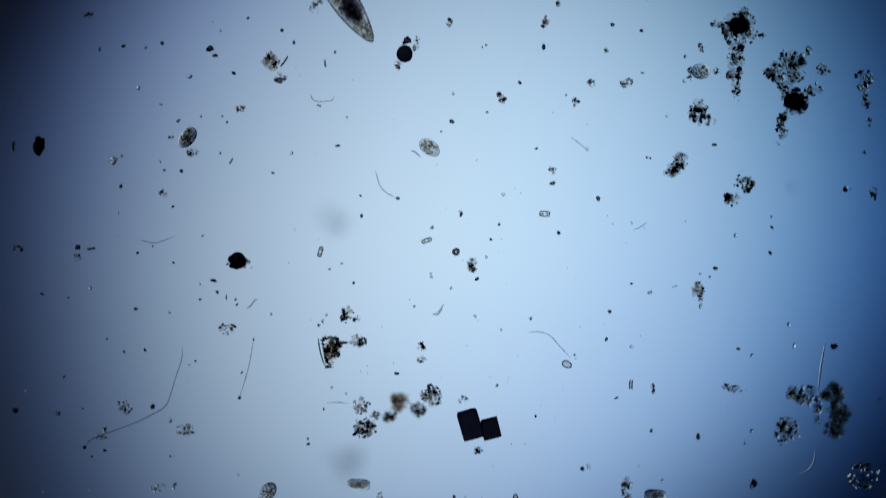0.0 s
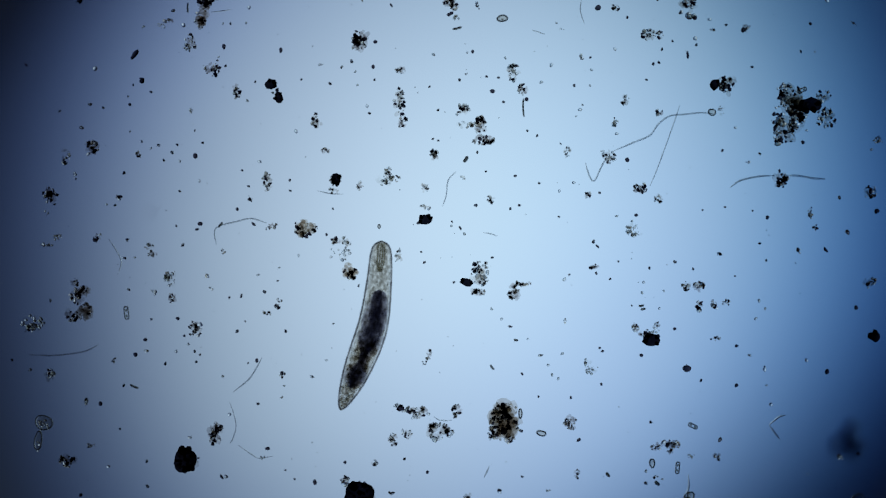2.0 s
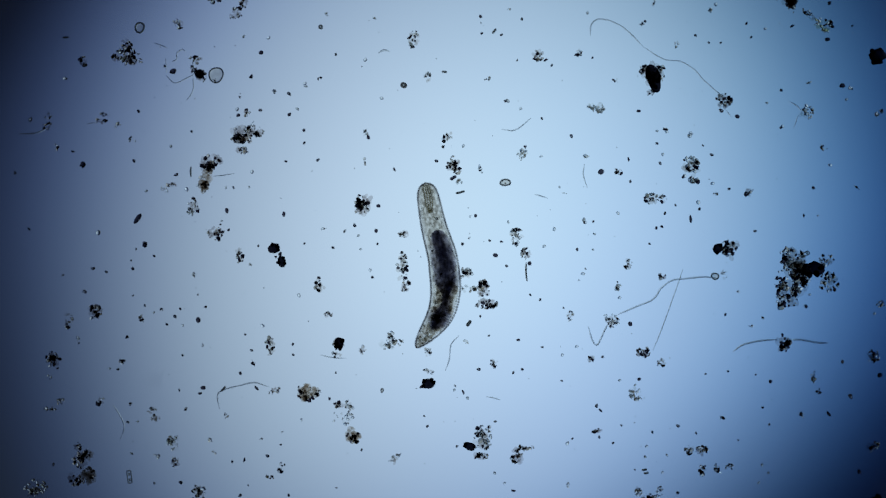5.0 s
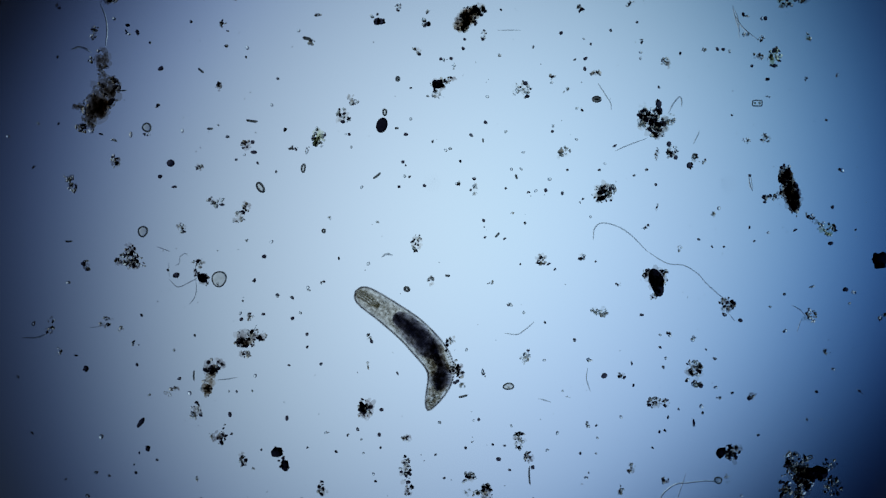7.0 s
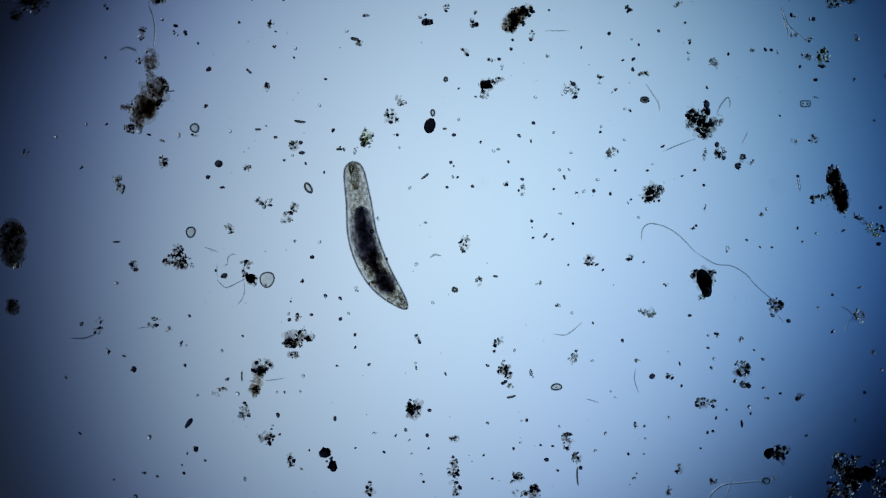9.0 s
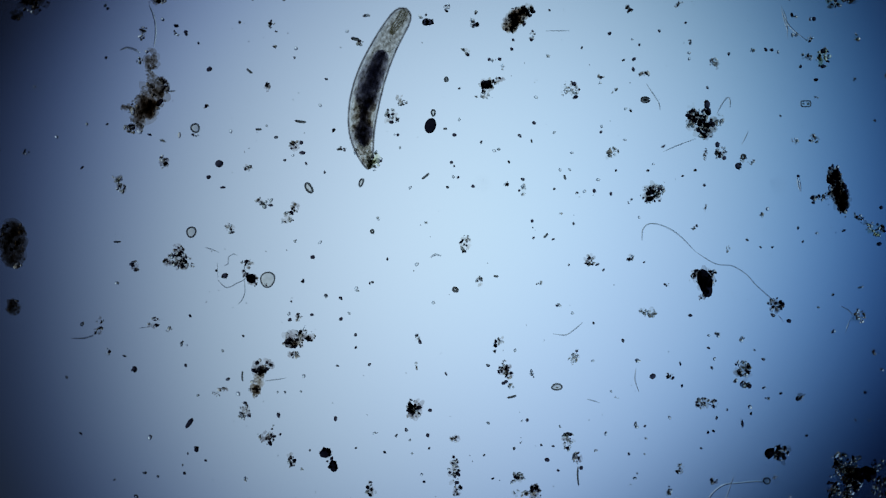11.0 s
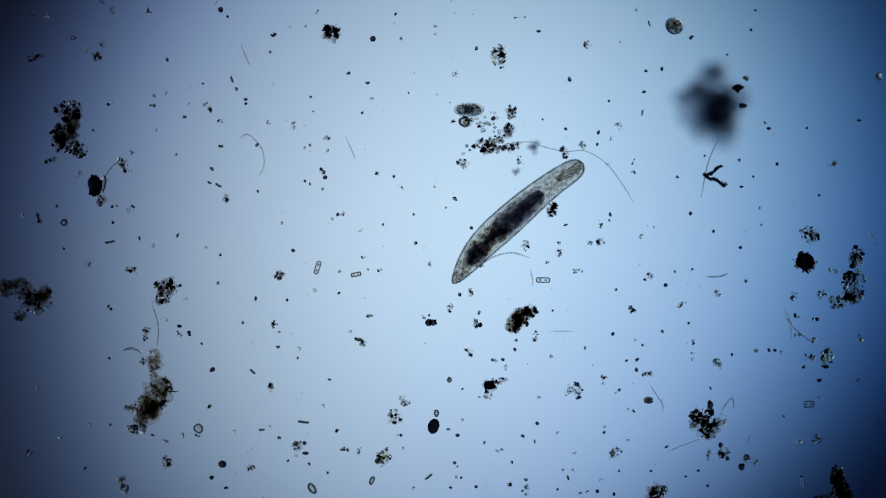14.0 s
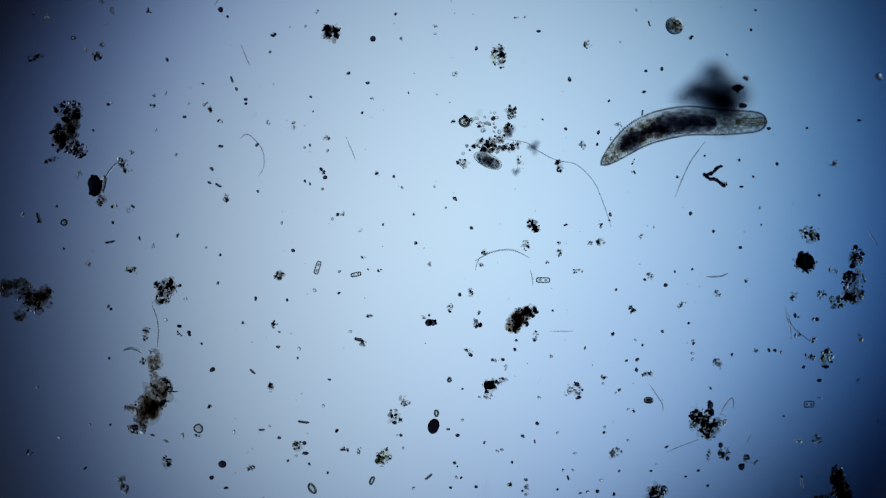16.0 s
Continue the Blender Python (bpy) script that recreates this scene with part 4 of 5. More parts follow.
floc(1088, 215, 10, 19); floc(1168, 199, 15, 11, "dark"); floc(1394, 200, 50, 104, "mixed", 8, 0.7); floc(1392, 165, 36, 34, "mixed"); floc(1388, 236, 38, 44, "dark", 0, 0.6); grain(1432, 186, 36, 25); floc(1412, 190, 40, 44, "mixed", fill=1.1); floc(1408, 222, 30, 34, "mixed", fill=1.0); floc(1455, 172, 30, 22, "mixed"); floc(1462, 210, 38, 32, "mixed"); diatom(1419, 160, 18, 8, -25)
thread((1085, 268), (1120, 253), (1150, 240), (1165, 220), (1185, 206), (1210, 203), (1240, 200), (1262, 202), r=1.5); round_cell(1260, 199, 15, 13, 0, 1.4, 0); floc(1277, 197, 12, 18, "pale"); thread((1203, 187), (1190, 225), (1165, 294), (1150, 330), r=0.9)
thread((1036, 288), (1043, 312), (1052, 320), (1064, 296), (1072, 280), r=1.4); floc(1073, 278, 30, 24, "mixed"); grain(1110, 283, 7, 7); speck(1278, 267, 5); floc(1325, 287, 9, 8); speck(1345, 273, 4); floc(1553, 247, 20, 13, "dark"); speck(1542, 265, 5); speck(1301, 226, 5); speck(1420, 252, 6); speck(1427, 231, 5)
floc(133, 311, 8, 14); speck(219, 307, 5); floc(90, 345, 27, 30, "dark"); speck(97, 362, 5); floc(82, 377, 9, 8); floc(205, 352, 13, 11, "dark"); grain(213, 348, 8, 6); speck(189, 362, 5); speck(204, 363, 5); soft_mass(265, 375, 12, 18, 386, lumps=3); floc(102, 418, 15, 14); floc(82, 434, 28, 8); floc(173, 420, 13, 15)
floc(228, 426, 8, 6); thread((193, 424), (207, 445), (215, 465), (208, 487)); floc(263, 437, 16, 12); floc(271, 450, 17, 13, "dark"); floc(220, 457, 8, 7); floc(325, 432, 8, 8); thread((383, 433), (380, 410), (390, 400), (420, 392), (445, 387), (472, 395), r=1.3); rod(390, 398, 12, 4, -50)
grain(354, 396, 9, 7); grain(349, 406, 8, 5); speck(448, 396, 7); floc(482, 400, 18, 9, "dark"); floc(475, 407, 9, 11, "dark"); floc(393, 445, 9, 11, "dark"); floc(443, 351, 12, 8); floc(473, 325, 19, 34, "mixed"); speck(420, 371, 6); speck(440, 330, 5); speck(353, 321, 5); speck(429, 302, 4); floc(366, 486, 8, 9, "dark")
floc(304, 495, 24, 32, "pale"); floc(305, 528, 15, 17, "dark"); floc(132, 502, 16, 13, "dark"); floc(138, 522, 25, 32, "dark"); floc(150, 516, 24, 16, "tan"); floc(126, 558, 24, 22, "dark"); floc(150, 552, 28, 30, "brown"); diatom(224, 554, 24, 9, 83); speck(90, 532, 5); speck(229, 513, 4); floc(272, 516, 9, 12, "pale")
floc(60, 572, 46, 26, "pale"); floc(52, 585, 20, 8); speck(268, 565, 5); speck(314, 564, 6); floc(346, 584, 22, 30, "mixed"); speck(427, 525, 6); speck(468, 517, 6); floc(494, 532, 9, 9, "dark"); floc(494, 543, 15, 9, "dark"); floc(473, 557, 14, 9, "dark"); speck(494, 474, 4); speck(492, 497, 4); floc(374, 511, 9, 8, "pale"); speck(434, 569, 4); speck(420, 587, 6)
floc(594, 319, 20, 21, "dark"); grain(595, 318, 17, 18); floc(592, 338, 19, 10); thread((562, 338), (585, 343), (608, 344)); floc(637, 330, 10, 16, "dark"); speck(600, 311, 4); floc(680, 316, 30, 26, "pale"); floc(686, 305, 14, 18, "mixed"); floc(704, 317, 9, 10, "dark"); floc(750, 333, 15, 17, "mixed")
floc(752, 368, 21, 9, "mixed"); grain(753, 389, 23, 18, 0, 0.2); grain(741, 395, 8, 6); floc(819, 314, 10, 8, "dark"); thread((807, 304), (793, 320), (790, 345), (783, 366)); floc(867, 352, 16, 18, "mixed"); speck(842, 364, 6); grain(912, 312, 6, 5); speck(954, 324, 4); floc(1040, 345, 12, 13, "dark")
floc(540, 403, 38, 32, "tan"); floc(533, 415, 14, 9, "dark"); floc(556, 405, 14, 9, "dark"); speck(578, 416, 5); speck(589, 370, 4); floc(596, 427, 18, 15, "dark"); floc(612, 430, 16, 20, "mixed"); floc(600, 450, 42, 22, "pale", fill=0.25); floc(619, 480, 27, 30, "tan", fill=1.3); speck(745, 446, 4); speck(751, 465, 5); round_cell(671, 401, 6, 9, 0, 1.2, 0)
speck(815, 405, 6); speck(822, 414, 5); speck(800, 393, 4); speck(799, 400, 4); thread((855, 412), (868, 414), (880, 418)); grain(826, 500, 20, 15, 15); floc(848, 485, 34, 42, "mixed"); floc(842, 518, 32, 14, "dark"); floc(860, 472, 10, 14, "dark"); floc(912, 515, 24, 34, "dark"); floc(928, 502, 30, 8, "dark", -5)
speck(870, 547, 5); speck(888, 565, 5); speck(1008, 486, 4); floc(1000, 567, 9, 9, "dark"); speck(803, 500, 5); speck(635, 506, 5); speck(860, 304, 4); speck(590, 573, 4); speck(577, 638, 5)
floc(1133, 335, 23, 22, "dark"); floc(1165, 350, 15, 17, "mixed"); speck(1091, 383, 5); grain(1126, 381, 7, 6); floc(1118, 408, 18, 32, "pale"); floc(1128, 415, 18, 12, "pale"); speck(1050, 428, 6); speck(1058, 437, 6); floc(1053, 472, 19, 9, "dark", -15); speck(1055, 484, 5); speck(1080, 494, 5)
floc(1380, 317, 30, 30, "dark"); thread((1292, 332), (1310, 320), (1340, 313), (1370, 311), r=1.7); thread((1392, 312), (1410, 311), (1440, 316), (1460, 317), r=1.9); floc(1539, 340, 24, 22, "dark"); floc(1538, 500, 24, 18, "dark"); floc(1435, 377, 11, 20); floc(1442, 404, 9, 12); speck(1500, 411, 8); floc(1415, 442, 9, 11); speck(1460, 441, 8)
speck(1243, 372, 5); speck(1332, 373, 4); speck(1283, 367, 4); speck(1344, 431, 5); floc(1273, 452, 13, 6, "pale"); speck(1358, 386, 6); floc(1218, 506, 22, 18, "mixed"); floc(1236, 510, 20, 20, "dark"); floc(1239, 543, 16, 22, "mixed"); floc(1263, 540, 11, 18, "mixed"); floc(1282, 536, 20, 10, "mixed")
speck(1301, 489, 4); speck(1227, 476, 5); speck(1094, 463, 4); rod(1135, 541, 10, 4, -10); rod(1138, 547, 9, 4, -10); speck(1118, 541, 5); floc(1125, 580, 11, 20, "dark"); speck(1337, 564, 5); speck(1514, 544, 7); speck(1354, 547, 5); grain(1194, 582, 6, 5)
thread((53, 628), (100, 629), (150, 622), (175, 610), r=1.4); floc(88, 665, 20, 23); speck(22, 637, 5); speck(54, 655, 6); floc(200, 637, 12, 9, "dark"); grain(240, 628, 8, 8); speck(257, 602, 6); floc(257, 622, 10, 8, "pale"); speck(293, 645, 5); speck(348, 641, 5)
rod(238, 684, 17, 4, 22); speck(219, 683, 5); floc(155, 708, 11, 15, "pale"); floc(163, 789, 20, 9); floc(122, 815, 32, 23, "dark"); grain(328, 815, 36, 46, 0, 0.16); floc(330, 815, 42, 48, "dark", fill=0.4); floc(381, 767, 26, 38, "dark"); floc(338, 773, 13, 6)
round_cell(78, 748, 32, 28, 20, 1.2, 4); floc(78, 750, 24, 22, "pale", fill=0.4); round_cell(68, 780, 15, 36, 5, 1.1, 3); floc(66, 792, 12, 20, "pale", fill=0.4); thread((464, 633), (452, 655), (440, 672), (413, 694), r=1.3); grain(455, 638, 6, 8); speck(439, 643, 4); floc(501, 664, 9, 11, "dark"); speck(503, 683, 4); floc(499, 706, 8, 7, "dark"); thread((407, 712), (415, 735), (418, 755), (413, 775), (407, 785))
speck(406, 734, 6); thread((422, 788), (445, 804), (460, 811), (484, 807)); grain(474, 794, 9, 6); floc(466, 808, 11, 6); speck(213, 760, 4); speck(260, 816, 5); speck(261, 860, 5); floc(396, 846, 13, 6, "pale"); speck(193, 826, 6); speck(143, 877, 6); speck(505, 832, 4)
floc(759, 628, 10, 18, "dark"); floc(753, 642, 13, 9); speck(553, 668, 5); rod(871, 650, 11, 4, 50); rod(913, 602, 8, 4, 10); speck(934, 600, 4); floc(956, 629, 8, 5); grain(709, 723, 12, 11); floc(738, 730, 46, 24, "mixed"); floc(698, 720, 12, 11); floc(752, 725, 16, 10, "dark")
floc(809, 728, 21, 22, "dark"); thread((768, 738), (780, 744), (800, 744)); floc(778, 763, 52, 28, "mixed"); floc(762, 758, 14, 14, "dark"); floc(790, 757, 14, 12, "dark"); floc(697, 780, 19, 23, "dark"); floc(722, 768, 20, 17, "mixed"); floc(893, 745, 50, 72, "tan"); floc(885, 735, 40, 44, "mixed"); floc(898, 775, 18, 18, "dark"); floc(875, 770, 22, 24, "mixed")
round_cell(921, 732, 8, 18, 0, 1.4, 0); round_cell(958, 767, 18, 11, 12, 1.5, 0); floc(1010, 748, 20, 30, "dark"); speck(1025, 779, 6); speck(1010, 704, 5); speck(922, 763, 6); grain(610, 818, 7, 7); floc(662, 820, 11, 17); speck(558, 855, 7); speck(756, 836, 6); speck(716, 813, 4)
grain(634, 885, 53, 64, 6, 0.2, taper=0.2, label="large opaque black lump of soil on the slide"); floc(634, 884, 54, 62, "dark", fill=0.3); floc(610, 850, 18, 13, "dark"); floc(692, 870, 6, 13); floc(830, 880, 11, 17); grain(884, 868, 9, 6); speck(924, 844, 5); floc(1020, 838, 10, 18); floc(970, 868, 9, 10, "pale"); thread((857, 845), (866, 825), r=1.7)
grain(1153, 602, 28, 24, 0, 0.12); floc(1143, 592, 28, 16, "dark"); grain(1061, 616, 6, 5); grain(1066, 622, 6, 5); grain(1135, 629, 7, 6); grain(1215, 652, 16, 13, 0, 0.1); speck(1241, 673, 5); floc(1050, 655, 26, 12, "pale", -20); floc(1040, 645, 12, 26, "pale"); grain(1353, 653, 6, 10, material=GREY, label="clear glassy grain on the slide"); grain(1303, 612, 8, 6); speck(1303, 683, 6)
grain(1463, 658, 8, 10); speck(1427, 637, 6); speck(1364, 716, 6); grain(1547, 596, 22, 19); thread((1390, 735), (1378, 738), (1361, 752), r=2.0); thread((1361, 752), (1370, 765), (1380, 778), r=1.9); diatom(1226, 754, 18, 8, 25); speck(1152, 748, 4); floc(1160, 790, 18, 15, "dark"); floc(1185, 788, 36, 18, "dark"); floc(1187, 799, 14, 11, "dark")
round_cell(1154, 820, 11, 18, 0, 1.4, 2); diatom(1199, 828, 22, 8, 95); floc(1267, 808, 15, 15, "dark"); floc(1225, 808, 15, 8, "pale"); thread((1218, 840), (1218, 865), (1208, 882), r=2.0); round_cell(1222, 878, 15, 17, 0, 1.6, 0); rod(1076, 840, 10, 5, 55); floc(1165, 846, 20, 6); rod(1163, 855, 11, 6, 40); speck(1143, 855, 6); speck(1143, 834, 5)
floc(1485, 812, 13, 11, "pale"); speck(1518, 802, 6); soft_mass(1510, 787, 44, 90, 386, True, 6); floc(1265, 600, 16, 8)

speck(533, 141, 5); speck(566, 115, 4.5); speck(584, 148, 5); speck(663, 142, 5); speck(633, 151, 4.5); speck(524, 232, 6); speck(251, 251, 4); speck(318, 286, 5); speck(318, 339, 5); speck(312, 400, 4); speck(513, 319, 5); speck(254, 48, 5); speck(250, 140, 5)
speck(1045, 102, 5); speck(1016, 152, 5); speck(1044, 152, 5); speck(951, 240, 5); speck(1015, 323, 5); speck(990, 338, 5); speck(1061, 342, 5); speck(919, 364, 5); speck(903, 370, 5); speck(989, 384, 4); speck(813, 142, 5); speck(933, 232, 5); speck(1166, 111, 5); speck(1344, 272, 5)
speck(528, 453, 5); speck(457, 487, 5); speck(406, 527, 5); speck(506, 586, 5); speck(326, 595, 5); speck(354, 628, 5); speck(293, 643, 5); speck(394, 666, 5); speck(457, 715, 5); floc(345, 575, 14, 14, "mixed"); speck(1149, 475, 5); speck(1194, 464, 6); speck(871, 456, 5)
speck(998, 495, 6); speck(1175, 515, 5); speck(902, 578, 6); speck(924, 662, 5); speck(977, 663, 5); speck(988, 670, 5); speck(1064, 680, 5); speck(953, 702, 5); speck(1151, 747, 5); speck(1327, 629, 5); speck(1429, 839, 5); floc(1163, 580, 16, 18, "mixed")

speck(251, 251, 5); speck(280, 257, 5); speck(314, 256, 5); speck(359, 253, 5); speck(220, 306, 5); speck(514, 338, 5); speck(767, 97, 5); speck(775, 195, 5); speck(1144, 142, 5); speck(1091, 237, 5); speck(1551, 375, 8); speck(1485, 350, 6); speck(1510, 41, 5); speck(227, 512, 5); speck(153, 707, 6); speck(213, 759, 5); speck(312, 622, 5); speck(345, 622, 5); speck(333, 609, 5); speck(521, 848, 5)
speck(557, 851, 5); speck(716, 812, 5); speck(392, 843, 7); speck(261, 861, 6); speck(239, 456, 5); speck(504, 662, 5); speck(551, 666, 5); speck(1356, 461, 5); speck(1411, 443, 6); speck(1343, 533, 5); speck(1274, 450, 6); speck(1325, 629, 5); speck(970, 647, 5); speck(995, 626, 5); speck(1357, 682, 5); speck(1274, 778, 7); speck(1139, 500, 5); speck(1136, 519, 5); speck(1167, 546, 5)

# ---------------------------------------------------------------- third patch
patch(10.8, 651)
floc(182, 172, 48, 80, "brown", 32, 0.75); floc(168, 195, 50, 54, "brown", 20, 0.7); floc(-62, 432, 50, 84, "brown"); floc(-64, 543, 26, 30, "brown"); floc(202, 145, 20, 26, "dark"); floc(152, 225, 34, 18, "dark"); floc(182, 110, 24, 58, "brown", 0, 0.6); floc(163, 110, 14, 16, "mixed"); floc(166, 55, 12, 30, "mixed"); thread((127, 88), (140, 84), (152, 87), (162, 93), r=2.2); thread((178, 8), (187, 30), (190, 55), (187, 82), r=1.6)
floc(190, 2, 32, 12, "dark"); rod(215, 160, 20, 2.4, 0); floc(227, 57, 9, 13, "mixed"); rod(226, 44, 8, 4, 0); grain(243, 56, 7, 6); floc(395, 40, 9, 16, "dark"); floc(401, 81, 9, 10, "dark"); speck(438, 85, 6); speck(403, 55, 4); grain(285, 122, 11, 9, -30); rod(356, 125, 13, 4, 40); floc(388, 155, 11, 17, "dark"); floc(279, 187, 11, 8, "dark")
round_cell(260, 226, 17, 18, 0, 1.7, 0); floc(259, 237, 14, 7); grain(232, 239, 6, 10, material=TAN, label="small amber grain on the slide"); speck(323, 231, 6); speck(386, 222, 5); rod(372, 228, 11, 4, 0); rod(446, 214, 21, 4.5, 8); floc(435, 258, 17, 18, "dark"); grain(447, 252, 8, 8); grain(449, 270, 10, 6); speck(403, 242, 6); rod(505, 230, 8, 4, -50); rod(515, 263, 10, 4, -10)
floc(205, 286, 18, 22, "dark"); grain(302, 289, 15, 13, 0, 0.1); floc(352, 297, 19, 12); speck(338, 38, 4); speck(68, 219, 5); speck(104, 219, 4); speck(180, 238, 6); floc(561, 26, 11, 7); grain(674, 39, 15, 12); speck(668, 26, 5); floc(657, 31, 8, 6, "pale"); floc(705, 10, 10, 14); grain(758, 43, 10, 9); floc(750, 40, 10, 16)
floc(826, 35, 30, 56, "tan", 38, 1.1); grain(827, 28, 18, 22, material=BROWN, label="brown lump in a clump of debris"); floc(850, 14, 20, 26, "mixed"); floc(855, 62, 12, 16, "mixed"); grain(822, 70, 5, 5); thread((880, 54), (901, 54), (922, 54), r=0.9); rod(543, 68, 15, 6, 12); floc(552, 77, 12, 10, "dark"); speck(529, 55, 5); floc(740, 90, 15, 14, "mixed")
grain(780, 105, 6, 6); grain(799, 104, 7, 6); floc(788, 107, 8, 5); floc(802, 119, 8, 7); floc(777, 150, 30, 22, "dark"); grain(776, 149, 20, 16); floc(797, 142, 26, 10, "dark", -12); floc(776, 167, 22, 18, "mixed"); floc(755, 172, 7, 9); round_cell(704, 140, 9, 10, 0, 2.2, 0); speck(727, 156, 4); floc(625, 175, 22, 20, "mixed"); floc(605, 205, 28, 24, "mixed"); round_cell(681, 199, 9, 14, 0, 1.8, 0)
grain(676, 222, 20, 28, 15, 0.04, label="oval black spore on the slide"); speck(727, 211, 5);  grain(618, 238, 6, 6); speck(612, 238, 4); grain(718, 238, 7, 6); rod(702, 227, 7, 4, 0); floc(930, 158, 18, 30, "mixed"); grain(930, 148, 9, 8); grain(933, 171, 9, 6); floc(912, 157, 12, 22, "pale"); floc(975, 140, 9, 15, "pale"); grain(1035, 122, 6, 8); floc(1022, 16, 11, 13, "dark", 40)
speck(993, 58, 6); speck(1033, 69, 4); floc(884, 99, 5, 9); floc(1024, 195, 13, 11); floc(997, 273, 20, 26, "pale", 50); speck(860, 217, 6); speck(895, 234, 5); rod(855, 249, 7, 3, 80); speck(766, 251, 5); speck(1020, 247, 5); speck(926, 270, 5); grain(713, 287, 7, 6); speck(815, 285, 4);  speck(622, 260, 5); floc(545, 265, 10, 12); speck(718, 293, 4)
floc(1117, 6, 13, 8); grain(1127, 40, 5, 5); floc(1136, 72, 7, 5, "pale"); speck(1133, 93, 5); speck(1204, 95, 5); floc(1248, 88, 11, 6, "dark"); speck(1291, 92, 5); floc(1318, 27, 7, 6); grain(1354, 33, 7, 7); thread((1296, 10), (1306, 35), (1308, 68)); thread((1300, 28), (1315, 50), (1340, 70), r=1.3); floc(1320, 57, 13, 10, "pale"); floc(1345, 68, 16, 10, "mixed"); floc(1390, 2, 36, 18, "green"); floc(1430, 64, 11, 14, "green")
floc(1342, 100, 17, 14, "dark"); floc(1370, 102, 22, 38, "green"); grain(1370, 90, 9, 8); grain(1371, 117, 9, 7); speck(1331, 117, 6); floc(1178, 115, 18, 22, "mixed"); floc(1358, 142, 8, 8); floc(1425, 139, 8, 8); speck(1482, 133, 6); floc(1052, 131, 20, 8, "dark"); thread((1058, 148), (1070, 166), (1080, 182), (1082, 195)); round_cell(1056, 176, 18, 12, 0, 4.2, 0)
floc(1150, 215, 50, 50, "mixed"); floc(1165, 222, 40, 40, "mixed"); floc(1140, 205, 28, 20, "dark"); floc(1165, 238, 26, 16, "dark"); grain(1165, 184, 10, 14); floc(1138, 190, 16, 20, "pale"); thread((1183, 200), (1192, 183), (1202, 172), (1206, 178), (1206, 190), r=1.3); thread((1145, 245), (1110, 258), (1088, 268)); floc(1185, 210, 18, 22, "pale")
diatom(1340, 183, 19, 12); floc(1355, 243, 19, 17, "mixed"); floc(1320, 250, 13, 13, "pale"); thread((1238, 232), (1233, 243), (1227, 255)); speck(1295, 204, 4); speck(1087, 259, 6); floc(1163, 273, 7, 22, "dark"); grain(1184, 255, 8, 9); floc(1190, 270, 18, 26, "mixed"); grain(1196, 279, 7, 7); round_cell(1229, 277, 10, 11, 0, 2, 0); floc(1243, 285, 11, 9, "dark"); grain(1220, 293, 12, 12); speck(1070, 290, 4)
floc(1397, 333, 26, 104, "dark", -16, 1.9, label="long dark rod-shaped mass of debris on the slide"); floc(1398, 335, 20, 84, "brown", -16, 1.6); floc(1438, 388, 10, 34, "mixed", -40); floc(1463, 404, 34, 26, "green", 40); floc(1360, 350, 20, 12, "mixed"); grain(1353, 358, 7, 6); floc(1377, 346, 14, 16, "dark")
floc(125, 322, 18, 44, "mixed", -25); floc(152, 470, 15, 17, "dark"); rod(122, 427, 13, 3.4, 0); round_cell(253, 410, 19, 20, 0, 1.7, 0); floc(228, 440, 20, 20, "dark"); floc(230, 460, 44, 26, "mixed", fill=1.0); floc(236, 470, 26, 18, "dark"); floc(212, 464, 16, 18, "dark"); floc(252, 470, 12, 10, "dark"); floc(375, 356, 14, 13, "dark"); floc(384, 357, 26, 20, "pale", fill=0.4); grain(393, 363, 8, 5); floc(320, 403, 19, 21, "mixed")
round_cell(461, 332, 13, 23, -32, 2.2, 2); floc(437, 365, 14, 20, "dark", -25); floc(422, 385, 28, 20, "mixed", -20); speck(310, 331, 7); speck(284, 312, 7); speck(467, 455, 7); speck(481, 428, 5); floc(436, 426, 7, 4); floc(360, 495, 20, 24, "dark"); grain(360, 492, 16, 15, 40); floc(358, 468, 20, 18, "mixed"); floc(347, 485, 12, 14, "dark"); grain(312, 487, 11, 10, 0, 0.2); floc(340, 463, 7, 6)
round_cell(388, 494, 28, 28, 0, 1.4, 0); floc(385, 506, 11, 9, "mixed"); thread((300, 495), (315, 508), (335, 500), (350, 490), (347, 472), (358, 458)); thread((347, 495), (348, 515), (344, 528), (336, 538)); thread((278, 437), (290, 441), (302, 446)); thread((300, 490), (299, 465)); thread((311, 470), (318, 466), (319, 455), (328, 449), (334, 452))
floc(90, 565, 13, 12); floc(88, 585, 18, 14, "dark"); speck(60, 573, 7); floc(192, 564, 16, 9, "dark"); floc(183, 576, 24, 9, "dark"); thread((160, 580), (176, 578)); floc(442, 562, 14, 14, "dark"); speck(427, 566, 6); grain(466, 556, 7, 5); floc(430, 598, 34, 32, "dark", fill=1.2); floc(456, 594, 32, 20, "dark", fill=1.1); floc(440, 606, 22, 18, "tan"); floc(432, 626, 22, 14, "dark"); thread((440, 600), (455, 575), r=1.4); floc(462, 605, 12, 9, "dark")
floc(240, 608, 16, 9); speck(345, 594, 5); floc(105, 623, 10, 13); grain(152, 652, 11, 10); grain(243, 646, 7, 7); speck(297, 478, 5); speck(517, 527, 6); speck(518, 563, 6); speck(449, 498, 4); speck(123, 500, 5); speck(430, 533, 4)
